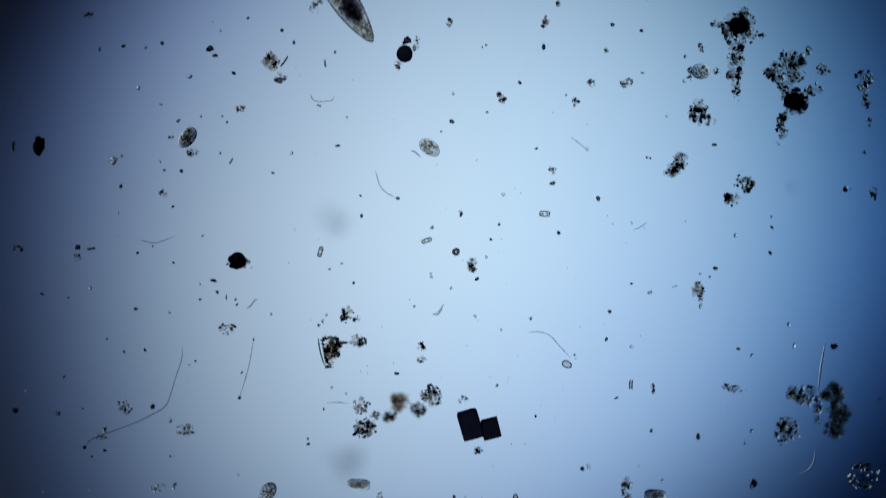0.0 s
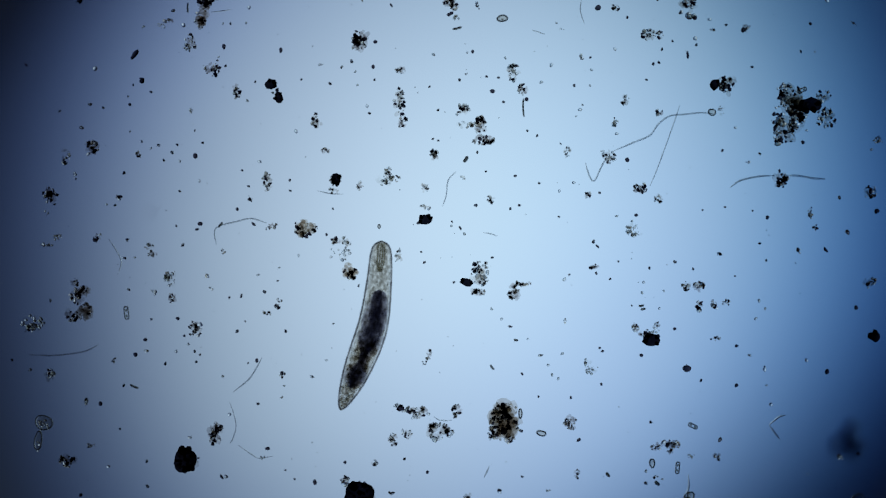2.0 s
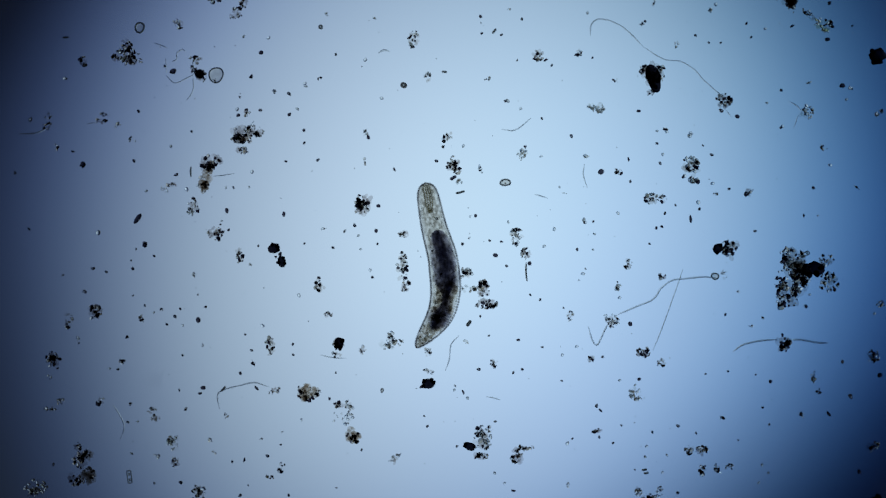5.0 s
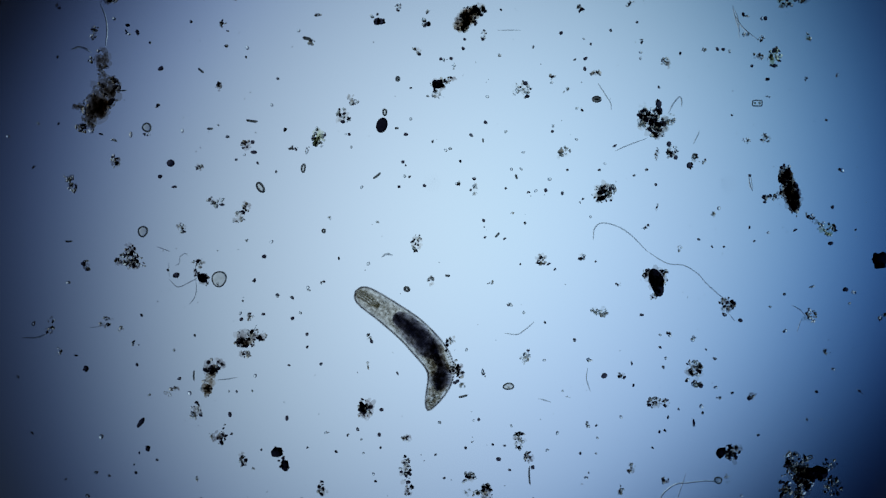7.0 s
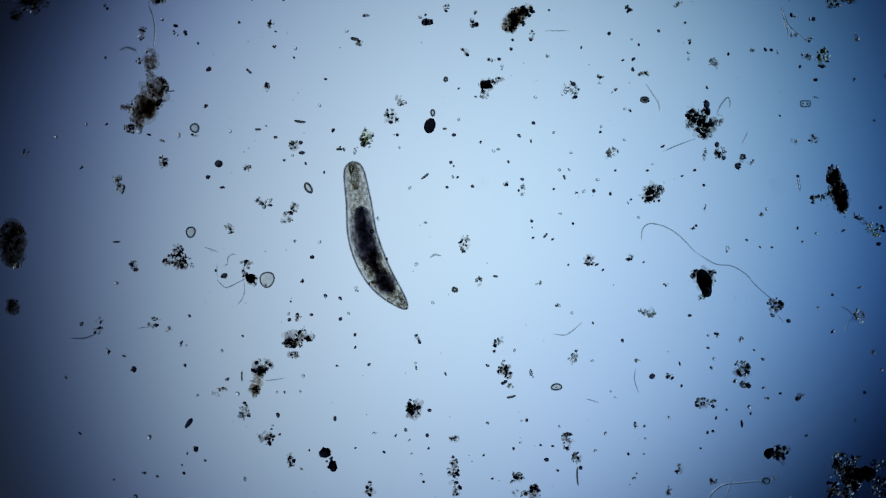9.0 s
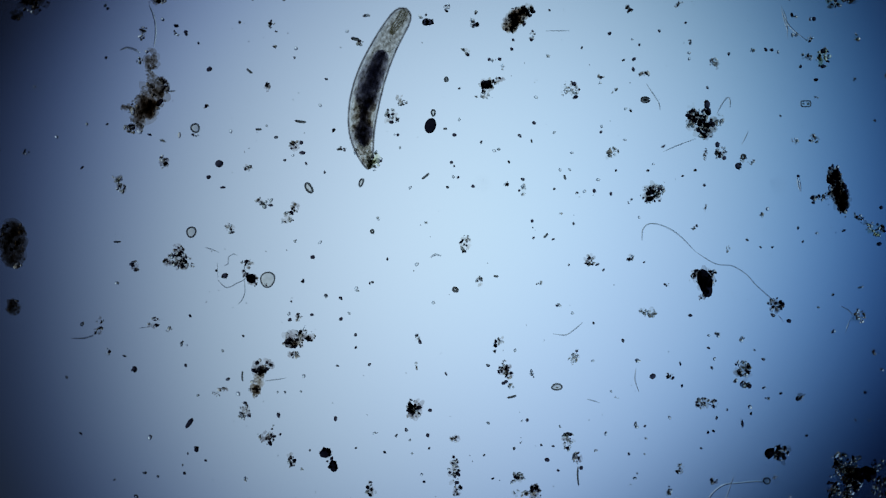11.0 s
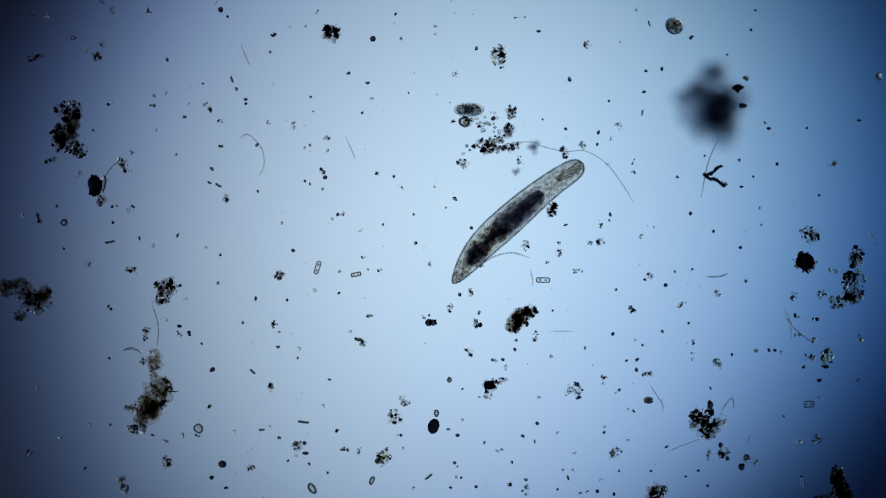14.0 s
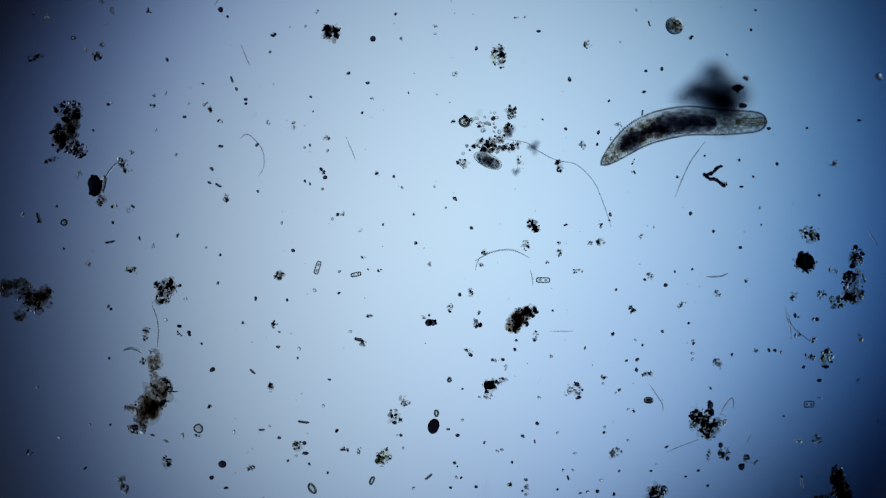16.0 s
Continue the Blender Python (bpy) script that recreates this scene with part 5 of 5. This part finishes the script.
rod(667, 311, 17, 4, -38); speck(725, 313, 5); soft_mass(765, 324, 9, 13, 386, lumps=3); floc(809, 327, 11, 9, "dark"); floc(842, 335, 11, 19, "pale"); grain(833, 337, 5, 5); grain(966, 337, 7, 9); grain(995, 342, 6, 8); speck(972, 317, 6); rod(914, 313, 9, 4, 70); floc(937, 344, 9, 9); round_cell(573, 409, 8, 9, 0, 1.8, 0); floc(582, 388, 6, 9); floc(665, 393, 13, 5, "pale"); floc(738, 430, 20, 32, "mixed"); floc(740, 422, 12, 12, "dark")
thread((676, 455), (685, 450), (695, 452), r=1.9); speck(600, 458, 5); speck(652, 467, 6); floc(572, 499, 10, 8, "dark"); floc(762, 497, 15, 18, "mixed"); rod(792, 488, 9, 4, 5); round_cell(720, 512, 13, 10, 20, 2.6, 0); floc(868, 499, 13, 10); speck(856, 390, 6); speck(857, 402, 4); rod(880, 416, 11, 4, -48); floc(906, 378, 7, 7, "dark"); speck(929, 395, 5); floc(958, 458, 20, 20, "dark"); floc(1030, 455, 15, 14, "mixed"); floc(900, 541, 7, 8)
speck(927, 553, 5); thread((893, 590), (915, 592), (930, 583), (945, 570)); speck(921, 468, 4); floc(800, 604, 22, 14, "mixed", -40); floc(793, 618, 10, 14); floc(812, 652, 15, 22, "dark"); floc(808, 642, 10, 10, "dark"); speck(810, 674, 6); floc(655, 598, 14, 12, "pale"); speck(657, 605, 6); floc(652, 648, 7, 13, "dark"); floc(928, 632, 17, 26, "pale"); grain(935, 620, 6, 5); speck(1017, 602, 6); floc(855, 665, 8, 11); speck(964, 571, 5); floc(1060, 550, 30, 22, "pale")
floc(1068, 340, 42, 36, "mixed"); floc(1066, 338, 26, 22, "dark"); floc(1142, 303, 8, 8, "dark"); grain(1161, 327, 5, 5); floc(1163, 366, 8, 14); floc(1143, 402, 9, 8); floc(1263, 379, 9, 8, "dark"); speck(1272, 369, 6); soft_mass(1289, 325, 13, 20, 386, lumps=3); thread((1328, 312), (1330, 325), (1332, 338)); grain(1327, 311, 6, 6)
thread((1050, 425), (1052, 405), (1065, 395), (1090, 400), (1115, 415), (1145, 445), r=1.15); thread((1145, 445), (1180, 466), (1210, 470), (1235, 485), (1250, 502), (1270, 520), (1285, 532), r=1.0); grain(1163, 498, 24, 42, -10, 0.3); floc(1161, 492, 40, 44, "dark"); floc(1156, 525, 16, 11, "dark"); floc(1143, 485, 12, 14, "dark")
floc(1287, 540, 28, 26, "dark"); grain(1310, 567, 9, 7); speck(1282, 557, 7); thread((1290, 556), (1300, 568)); floc(1095, 505, 11, 9); floc(1203, 440, 7, 15); speck(1236, 424, 5); speck(1260, 437, 4); speck(1281, 437, 4); speck(1473, 366, 6); grain(1469, 431, 10, 7); speck(1408, 407, 6); grain(1495, 513, 11, 9); floc(1514, 516, 11, 8); floc(1430, 560, 28, 24, "pale"); thread((1400, 540), (1415, 548), (1425, 560)); thread((1410, 588), (1418, 565))
grain(1557, 460, 26, 28); floc(1562, 562, 13, 14); floc(1437, 507, 9, 5); speck(1490, 302, 7); speck(1503, 537, 5); speck(1388, 521, 5); speck(1360, 412, 5); speck(1335, 427, 4)
speck(202, 33, 6); speck(489, 304, 5); speck(418, 283, 5); speck(456, 289, 5); speck(640, 332, 5); speck(706, 331, 5); speck(1045, 78, 5); speck(1035, 104, 6); speck(1017, 106, 5); speck(1058, 129, 5); speck(1061, 301, 5); speck(905, 300, 5); speck(922, 299, 4.5); speck(1004, 301, 5)
speck(839, 317, 6); speck(895, 334, 5); speck(808, 325, 5); speck(1045, 384, 5); speck(1122, 311, 5); speck(1147, 399, 5); speck(893, 423, 5); speck(858, 420, 5); speck(1514, 407, 5); speck(1326, 403, 5); speck(251, 558, 5); speck(308, 620, 5); speck(491, 525, 5); speck(547, 514, 5)
speck(532, 554, 5); speck(543, 592, 6); speck(544, 614, 5); speck(512, 647, 5); speck(640, 778, 5); speck(616, 769, 5); speck(771, 805, 5); speck(665, 852, 5); speck(972, 467, 6); speck(982, 477, 5); speck(1054, 463, 5); speck(1387, 587, 5); speck(1362, 543, 5); speck(963, 638, 5)
speck(825, 619, 5); speck(1168, 593, 5); speck(1168, 615, 5); speck(1249, 619, 5); speck(1475, 654, 6); speck(1178, 634, 5); speck(1267, 686, 6); speck(1057, 775, 5); speck(1167, 764, 5); speck(872, 787, 5); speck(905, 754, 5); speck(902, 832, 5); speck(1243, 731, 5)
floc(202, 250, 14, 8, "pale"); floc(755, 19, 9, 12); floc(1028, 355, 10, 9); thread((1325, 312), (1327, 328), (1331, 338), r=1.5); thread((40, 598), (68, 597), (90, 588), r=1.6); floc(214, 583, 12, 8, "pale"); floc(1184, 593, 11, 9); floc(1228, 598, 10, 12); floc(1045, 640, 11, 10); floc(1461, 621, 14, 12, "pale"); floc(831, 872, 30, 14, "pale")

speck(101, 10, 5.5); speck(-25, 153, 5.5); speck(-41, 265, 5.5); speck(504, 230, 5.5); speck(481, 186, 5.5); speck(752, 329, 5.5); speck(789, 267, 5.5); speck(1485, 300, 5.5); speck(1356, 141, 5.5); speck(1279, 88, 5.5); speck(1269, 88, 5.5); speck(863, 172, 5.5); speck(819, 86, 5.5); speck(949, 338, 5.5); speck(977, 233, 5.5); speck(32, 667, 5.5); speck(58, 767, 5.5); speck(134, 629, 5.5)
speck(450, 497, 5.5); speck(121, 500, 5.5); speck(491, 522, 5.5); speck(545, 509, 5.5); speck(681, 535, 5.5); speck(703, 660, 5.5); speck(568, 644, 5.5); speck(425, 555, 5.5); speck(1461, 620, 5.5); speck(1390, 585, 5.5); speck(1265, 635, 5.5); speck(1118, 644, 5.5); speck(1227, 597, 5.5); speck(1174, 650, 5.5); speck(778, 646, 5.5); speck(1135, 557, 5.5); speck(1099, 739, 5.5)

# ---------------------------------------------------------------- fourth patch
patch(102.2, 1183.5)
rod(70, 386, 20, 6, 68); speck(1553, 745, 5); floc(1450, 705, 7, 6); floc(52, 800, 12, 10, "dark"); speck(107, 775, 6); speck(152, 828, 6)
speck(60, 24, 7); floc(82, 30, 10, 16, "pale"); floc(200, 20, 10, 17); floc(264, 19, 9, 8, "dark"); floc(190, 44, 7, 8); speck(180, 4, 6); grain(391, 17, 9, 9); speck(403, 30, 5); thread((386, 0), (381, 10), r=1.5); floc(484, 62, 17, 7, "dark"); speck(478, 92, 5); floc(55, 102, 17, 12, "dark"); floc(72, 100, 17, 12, "dark"); floc(172, 99, 15, 15, "dark"); floc(182, 77, 9, 22); speck(131, 67, 8); floc(150, 88, 12, 14, "pale"); speck(296, 106, 6)
thread((427, 80), (437, 105), (443, 117)); rod(411, 141, 13, 4, 70); speck(419, 158, 6); floc(357, 148, 9, 6, "dark"); floc(273, 170, 8, 9, "dark"); speck(294, 164, 5); floc(269, 189, 10, 6, "dark"); floc(196, 184, 9, 5); floc(370, 194, 11, 12, "dark"); floc(363, 183, 9, 6, "dark"); speck(334, 184, 5); rod(327, 207, 7, 5, 0); grain(435, 176, 7, 6); grain(435, 184, 6, 5); floc(390, 217, 9, 9, "dark"); floc(476, 217, 8, 9, "dark"); floc(278, 230, 11, 6); rod(391, 259, 9, 5, 0); speck(455, 257, 6)
floc(126, 198, 44, 40, "dark", fill=0.9); floc(104, 190, 22, 16, "dark"); floc(118, 232, 44, 34, "brown"); floc(116, 246, 52, 44, "dark", fill=1.0); floc(134, 266, 42, 28, "dark", fill=1.0); floc(92, 283, 28, 9, "dark", -15); floc(128, 215, 34, 30, "tan"); thread((424, 246), (438, 238), (455, 252), (466, 270), (467, 295), (458, 312), r=0.9); floc(228, 271, 13, 9, "dark"); floc(215, 290, 20, 24, "mixed"); floc(223, 300, 20, 10, "mixed"); soft_mass(440, 205, 8, 18, 386, lumps=2); thread((612, 242), (622, 265), (630, 285), r=0.8)
floc(558, 20, 11, 6); floc(586, 55, 34, 44, "mixed"); floc(585, 58, 26, 30, "dark"); grain(660, 69, 11, 11, 0, 0.04); speck(700, 25, 5); floc(709, 69, 7, 5, "dark"); speck(617, 130, 6); speck(651, 147, 6); floc(660, 175, 13, 6); speck(550, 172, 5); speck(554, 198, 4); floc(574, 246, 16, 9); speck(549, 257, 5); floc(873, 102, 16, 34, "green"); floc(886, 100, 13, 42, "dark", -8, 1.9)
grain(953, 56, 9, 6); floc(772, 45, 7, 9); speck(770, 60, 4); speck(929, 30, 4); floc(914, 31, 7, 4); floc(806, 131, 9, 9); speck(723, 165, 4); speck(773, 167, 4); floc(903, 200, 20, 24, "mixed"); floc(900, 233, 17, 26, "dark"); floc(868, 257, 38, 30, "dark", fill=0.8); floc(905, 262, 36, 18, "dark", -12, 0.9); floc(885, 245, 22, 14, "dark", fill=0.8); round_cell(822, 216, 22, 19, 10, 2.6, 3); floc(825, 214, 24, 22, "mixed"); floc(850, 222, 18, 13, "mixed"); floc(850, 262, 70, 30, "mixed", -15, fill=0.22); floc(903, 197, 18, 20, "mixed"); floc(858, 215, 60, 40, "pale", fill=0.12)
soft_mass(945, 262, 18, 28, 110, True, 5); soft_mass(898, 234, 20, 24, 90, True, 4); soft_mass(913, 305, 24, 13, 80, True, 4); floc(920, 283, 12, 15, "mixed"); floc(820, 290, 24, 15, "mixed"); floc(800, 217, 9, 7, "dark"); speck(1001, 228, 6); floc(1032, 257, 13, 16, "mixed"); speck(873, 209, 7); speck(884, 233, 7); speck(960, 212, 4)
ciliate(1193, 46, 33, 31, 20, tone=1); floc(1222, 68, 12, 8, "dark"); speck(1126, 18, 5); rod(1149, 42, 11, 3, 70); grain(1171, 122, 6, 8); grain(1143, 126, 6, 5); grain(1140, 163, 7, 5); rod(1137, 200, 11, 3, 100); floc(1322, 139, 13, 12, "dark"); speck(1098, 75, 4); grain(1555, 137, 12, 13, material=PALE, label="bright clear bead on the slide"); floc(1352, 221, 9, 12); grain(1360, 228, 8, 6); grain(1428, 227, 6, 5); grain(1520, 213, 8, 5); speck(1059, 235, 6); speck(1057, 256, 5)
grain(1308, 284, 6, 7); speck(1375, 290, 6); floc(1470, 290, 20, 9); floc(1095, 225, 14, 10, "pale", 30); thread((1075, 290), (1080, 292)); floc(1120, 287, 7, 10); speck(1247, 276, 5)
soft_mass(1278, 176, 74, 54, 330, True, 9); soft_mass(1212, 170, 42, 30, 386, True, 6); soft_mass(1264, 126, 36, 46, 386, True, 6); soft_mass(1240, 160, 50, 40, 386, True, 7); grain(1303, 157, 20, 14, 0, 0.4, label="dark end of a drifting mass", z=40); grain(1312, 189, 15, 9, 0, 0.4, label="dark end of a drifting mass", z=40)
floc(137, 310, 16, 14, "pale"); grain(168, 328, 25, 36, 8, 0.2, label="dark oval seed or cyst on the slide"); grain(183, 326, 11, 30, 8, 0.25, material=TAN, label="thin amber husk beside a dark seed"); floc(180, 355, 20, 18, "tan"); floc(200, 365, 15, 8, "dark"); floc(230, 371, 16, 15, "mixed"); thread((184, 322), (192, 306), (203, 293), (214, 286), r=1.8); round_cell(114, 394, 13, 13, 0, 1.8, 1); floc(44, 381, 11, 7); rod(195, 428, 19, 4, -12); speck(247, 421, 6); floc(270, 434, 8, 9, "dark"); floc(312, 416, 8, 5); floc(376, 301, 10, 9); speck(370, 323, 6); rod(387, 328, 13, 4, 30); floc(401, 350, 13, 12, "dark"); speck(457, 339, 5)
speck(113, 440, 5); floc(158, 464, 12, 15, "pale"); floc(232, 478, 23, 14, "green", 30); floc(12, 508, 42, 34, "brown", 0, 0.6); floc(40, 510, 46, 36, "brown", 0, 0.5); floc(62, 535, 62, 40, "tan", 0, 0.6); floc(35, 558, 24, 18, "brown"); floc(80, 520, 30, 26, "brown"); floc(295, 508, 40, 34, "dark"); floc(290, 527, 26, 20, "dark"); floc(308, 500, 26, 22, "mixed"); floc(495, 485, 20, 20, "dark"); floc(387, 503, 9, 5); grain(453, 529, 5, 9); grain(508, 531, 5, 6); speck(197, 547, 5); floc(486, 573, 9, 16)
speck(390, 452, 5); speck(519, 444, 7); speck(365, 438, 4); floc(258, 585, 14, 14, "mixed"); grain(318, 578, 8, 6); grain(335, 592, 6, 6); speck(575, 315, 7); floc(573, 334, 8, 6, "dark"); speck(549, 325, 5); speck(540, 321, 5); floc(668, 310, 11, 9, "dark"); grain(697, 313, 5, 5); grain(598, 380, 7, 7); floc(605, 377, 10, 9); floc(637, 408, 7, 9); speck(805, 352, 7); speck(789, 368, 4); grain(834, 404, 7, 6); floc(762, 467, 8, 7, "dark")
diatom(562, 474, 24, 9, -72); diatom(630, 486, 19, 8, -12); diatom(961, 496, 25, 10, 1); thread((938, 478), (942, 492), (943, 506)); speck(557, 514, 6); floc(645, 456, 9, 4); floc(671, 478, 10, 7); speck(813, 521, 6); floc(832, 517, 9, 20, "mixed"); floc(797, 545, 10, 13, "mixed"); floc(655, 562, 13, 9); grain(759, 571, 11, 12); speck(751, 563, 5)
floc(912, 570, 30, 32, "dark", 30, 0.9); floc(932, 553, 32, 22, "dark", -30, 0.8); floc(905, 583, 22, 14, "tan"); floc(922, 562, 34, 34, "mixed", fill=0.6); floc(845, 577, 11, 13, "dark"); floc(930, 435, 18, 17, "mixed", -40); floc(988, 432, 10, 9, "dark"); floc(987, 447, 13, 12, "mixed"); floc(1023, 480, 15, 13, "mixed"); floc(968, 464, 7, 5, "dark"); speck(651, 477, 4); speck(735, 432, 4); speck(640, 455, 4)
twig((1276, 294), (1267, 299), (1262, 305), (1248, 311)); twig((1248, 311), (1256, 317), (1268, 319), (1276, 326), (1284, 330)); floc(1280, 327, 13, 12, "mixed"); grain(1312, 331, 7, 5); speck(1333, 313, 4); floc(1201, 312, 6, 8); speck(1222, 379, 6); floc(1135, 419, 9, 10, "dark"); floc(1045, 429, 14, 9, "dark"); floc(1062, 428, 18, 13, "mixed"); floc(1062, 397, 7, 13); speck(1262, 410, 6); grain(1310, 438, 7, 6); thread((1250, 490), (1262, 490), (1275, 489), (1288, 484), r=1.7)
floc(1150, 490, 12, 14); grain(1178, 505, 8, 8); floc(1323, 495, 9, 12, "dark"); floc(1204, 540, 10, 11); floc(1118, 552, 15, 9, "dark"); floc(1270, 520, 19, 9, "pale"); floc(1432, 415, 36, 30, "mixed", 30); floc(1438, 420, 22, 20, "dark"); grain(1424, 463, 32, 31, 0, 0.06); floc(1424, 463, 42, 40, "dark", fill=0.6); floc(1515, 455, 34, 36, "mixed"); floc(1512, 452, 22, 22, "dark"); floc(1510, 505, 42, 56, "mixed"); floc(1505, 495, 28, 26, "dark")
floc(1512, 525, 34, 30, "dark"); floc(1482, 540, 34, 15, "mixed"); floc(1405, 523, 15, 18, "mixed"); floc(1475, 480, 15, 14); thread((1388, 548), (1394, 570), (1400, 588)); speck(1440, 565, 6); floc(1415, 562, 8, 7); thread((1536, 408), (1552, 434), r=1.8); speck(1403, 360, 4); speck(1345, 368, 5); speck(1347, 398, 4); speck(1080, 380, 6); speck(1157, 402, 4)
floc(172, 100, 16, 18, "dark"); floc(520, 225, 10, 16, "pale"); floc(577, 243, 13, 8); floc(571, 301, 11, 12); speck(641, 200, 5); speck(539, 261, 5); speck(580, 267, 5); floc(708, 331, 11, 6); speck(769, 331, 5); speck(732, 380, 5); speck(499, 395, 5); speck(588, 388, 5)
speck(678, 398, 5); speck(736, 430, 5); speck(312, 274, 5); speck(541, 46, 5); speck(101, 365, 5); speck(200, 394, 5); speck(68, 393, 5); speck(165, 231, 5); floc(1041, 79, 15, 14, "dark"); speck(1008, 141, 7); speck(843, 86, 6); speck(803, 132, 6); speck(1077, 179, 5); speck(1081, 246, 5)
floc(1119, 307, 9, 10); speck(1337, 19, 5); speck(1329, 54, 5); speck(1287, 97, 5); speck(1450, 346, 5); speck(1064, 398, 5); speck(1002, 398, 6); speck(1078, 390, 5); speck(357, 608, 5); speck(430, 572, 5); speck(194, 634, 5); speck(527, 634, 5); speck(583, 672, 5); speck(524, 807, 5)
floc(612, 795, 16, 8); speck(600, 481, 5); speck(600, 519, 5); floc(330, 529, 8, 7); speck(978, 550, 5); speck(1035, 616, 5); floc(1094, 693, 12, 10, "pale"); floc(1070, 669, 6, 11); speck(1070, 756, 5); speck(925, 772, 6); speck(888, 796, 5); speck(906, 818, 5); speck(808, 845, 5)
floc(1278, 805, 16, 16, "dark"); floc(1322, 813, 12, 14); speck(1225, 636, 5); speck(1227, 608, 5); speck(1257, 687, 5); speck(1172, 587, 5); speck(1090, 513, 5); speck(1141, 495, 5); speck(1194, 481, 5); speck(1225, 477, 5); floc(1452, 520, 18, 15, "mixed"); floc(229, 722, 22, 12, "brown")


def there(x, y, turn=0.0, z=0.0):
    """The pose of a drifting thing at a spot of the patch."""
    a, b = spot(x, y)
    return Matrix.Translation(at(a, b, z)) @ Matrix.Rotation(radians(-turn), 4, "Z")


def drift(thing, *rows):
    z = thing.location.z / UM
    MOVERS.append((thing, [(t, there(x, y, turn, z)) for t, x, y, turn in rows]))


# things that the worm and the ciliate stir up
drift(ciliate(842, 204, 54, 25, 0, 30, tone=2), (0, 880, 250, 60), (11.3, 880, 250, 60), (12.0, 872, 240, 55), (12.5, 853, 214, 40), (13.0, 842, 204, 5), (13.5, 842, 202, 3), (14.0, 830, 195, 0), (14.5, 823, 197, -40), (15.0, 811, 208, -85), (15.25, 814, 236, -120), (15.5, 824, 258, -145), (16.0, 863, 285, -155))
drift(floc(972, 354, 18, 25, "dark", fill=4.0), (0, 972, 354, 0), (13.5, 972, 354, 0), (14.0, 976, 372, 30), (14.5, 944, 409, 70), (15.0, 940, 390, 100), (15.5, 952, 386, 130), (16.0, 944, 398, 150))
drift(floc(1003, 262, 14, 20, "dark", fill=2.0), (0, 1003, 262, 0), (13.5, 1003, 263, 0), (14.0, 999, 270, 5), (14.5, 983, 290, 25), (15.0, 978, 281, 30), (15.5, 987, 286, 10), (16.0, 990, 294, 15))
drift(thread((900, 252), (940, 249), (960, 257), (1000, 266), (1035, 265), (1070, 285), (1095, 315), (1122, 357), r=0.85), (0, 1016, 280, 0), (14.0, 1016, 280, 0), (14.5, 1010, 288, 6), (15.0, 1003, 291, 9), (15.5, 1000, 297, 12), (16.0, 998, 299, 14))
drift(thread((1271, 245), (1255, 280), (1247, 310), (1240, 350), r=1.2), (0, 1253, 296, 0), (14.5, 1253, 296, 0), (15.0, 1249, 300, 0), (15.5, 1228, 288, 4), (16.0, 1218, 298, 12))
drift(thread((900, 368), (872, 385), (855, 415), (850, 450), r=1.25), (0, 868, 400, 0), (12.0, 868, 400, 0), (12.5, 874, 404, 8), (13.2, 885, 432, 30), (14.0, 890, 456, 48), (15.0, 889, 448, 52), (16.0, 889, 449, 55))
drift(floc(857, 446, 12, 13, "dark"), (0, 850, 452, 0), (12.0, 850, 452, 0), (14.0, 858, 448, 20), (15.0, 858, 446, 30), (16.0, 858, 446, 30))
drift(floc(853, 467, 11, 9, "mixed"), (0, 853, 468, 0), (14.5, 853, 468, 0), (15.0, 854, 467, 10), (16.0, 854, 467, 10))
thread((850, 455), (845, 464), (841, 479), r=1.0)
drift(soft_mass(1268, 204, 94, 74, 386, True, 11), (0, 1250.5, 215.5, 0), (15.5, 1250.5, 215.5, 0), (15.8, 1257, 199, 10), (16.0, 1260, 187, 14))
patch(10.8, 651)
drift(floc(563, 243, 28, 36, "green"), (0, 563, 243, 0), (10.4, 563, 243, 0), (11.2, 581, 291, 25), (12.0, 586, 280, 30), (12.5, 587, 276, 30), (16, 587, 276, 30))
drift(round_cell(537, 298, 9, 17, 5, 1.8, 0), (0, 537, 298, 5), (10.4, 537, 298, 5), (11.2, 559, 327, 20), (12.5, 567, 318, 20), (16, 567, 318, 20))
patch(0, 0)
drift(floc(706, 456, 15, 24, "mixed"), (0, 706, 456, 0), (2.0, 706, 456, 0), (2.5, 714, 470, 10), (3.0, 702, 512, 30), (3.2, 693, 523, 40), (16, 690, 527, 45))

# the finest dust, strewn all over the slide
for _ in range(900):
    d = float(np.clip(rng.lognormal(0.45, 0.35), 0.9, 2.1))
    DUST.lump(rng.uniform(-900, 900), rng.uniform(-1600, 1700), d * 0.42, d * 0.6, d * 0.45, d * 0.4, rng.uniform(0, 3), 0.25, int(rng.choice(3, p=(0.15, 0.55, 0.3))))
dust = new("fine_dust", DUST.mesh("fine_dust", [DARK, PALE, BEAD]))
tagged(dust, "finest dark and clear dust strewn over the slide", "dust", kind="stuff")

motions()
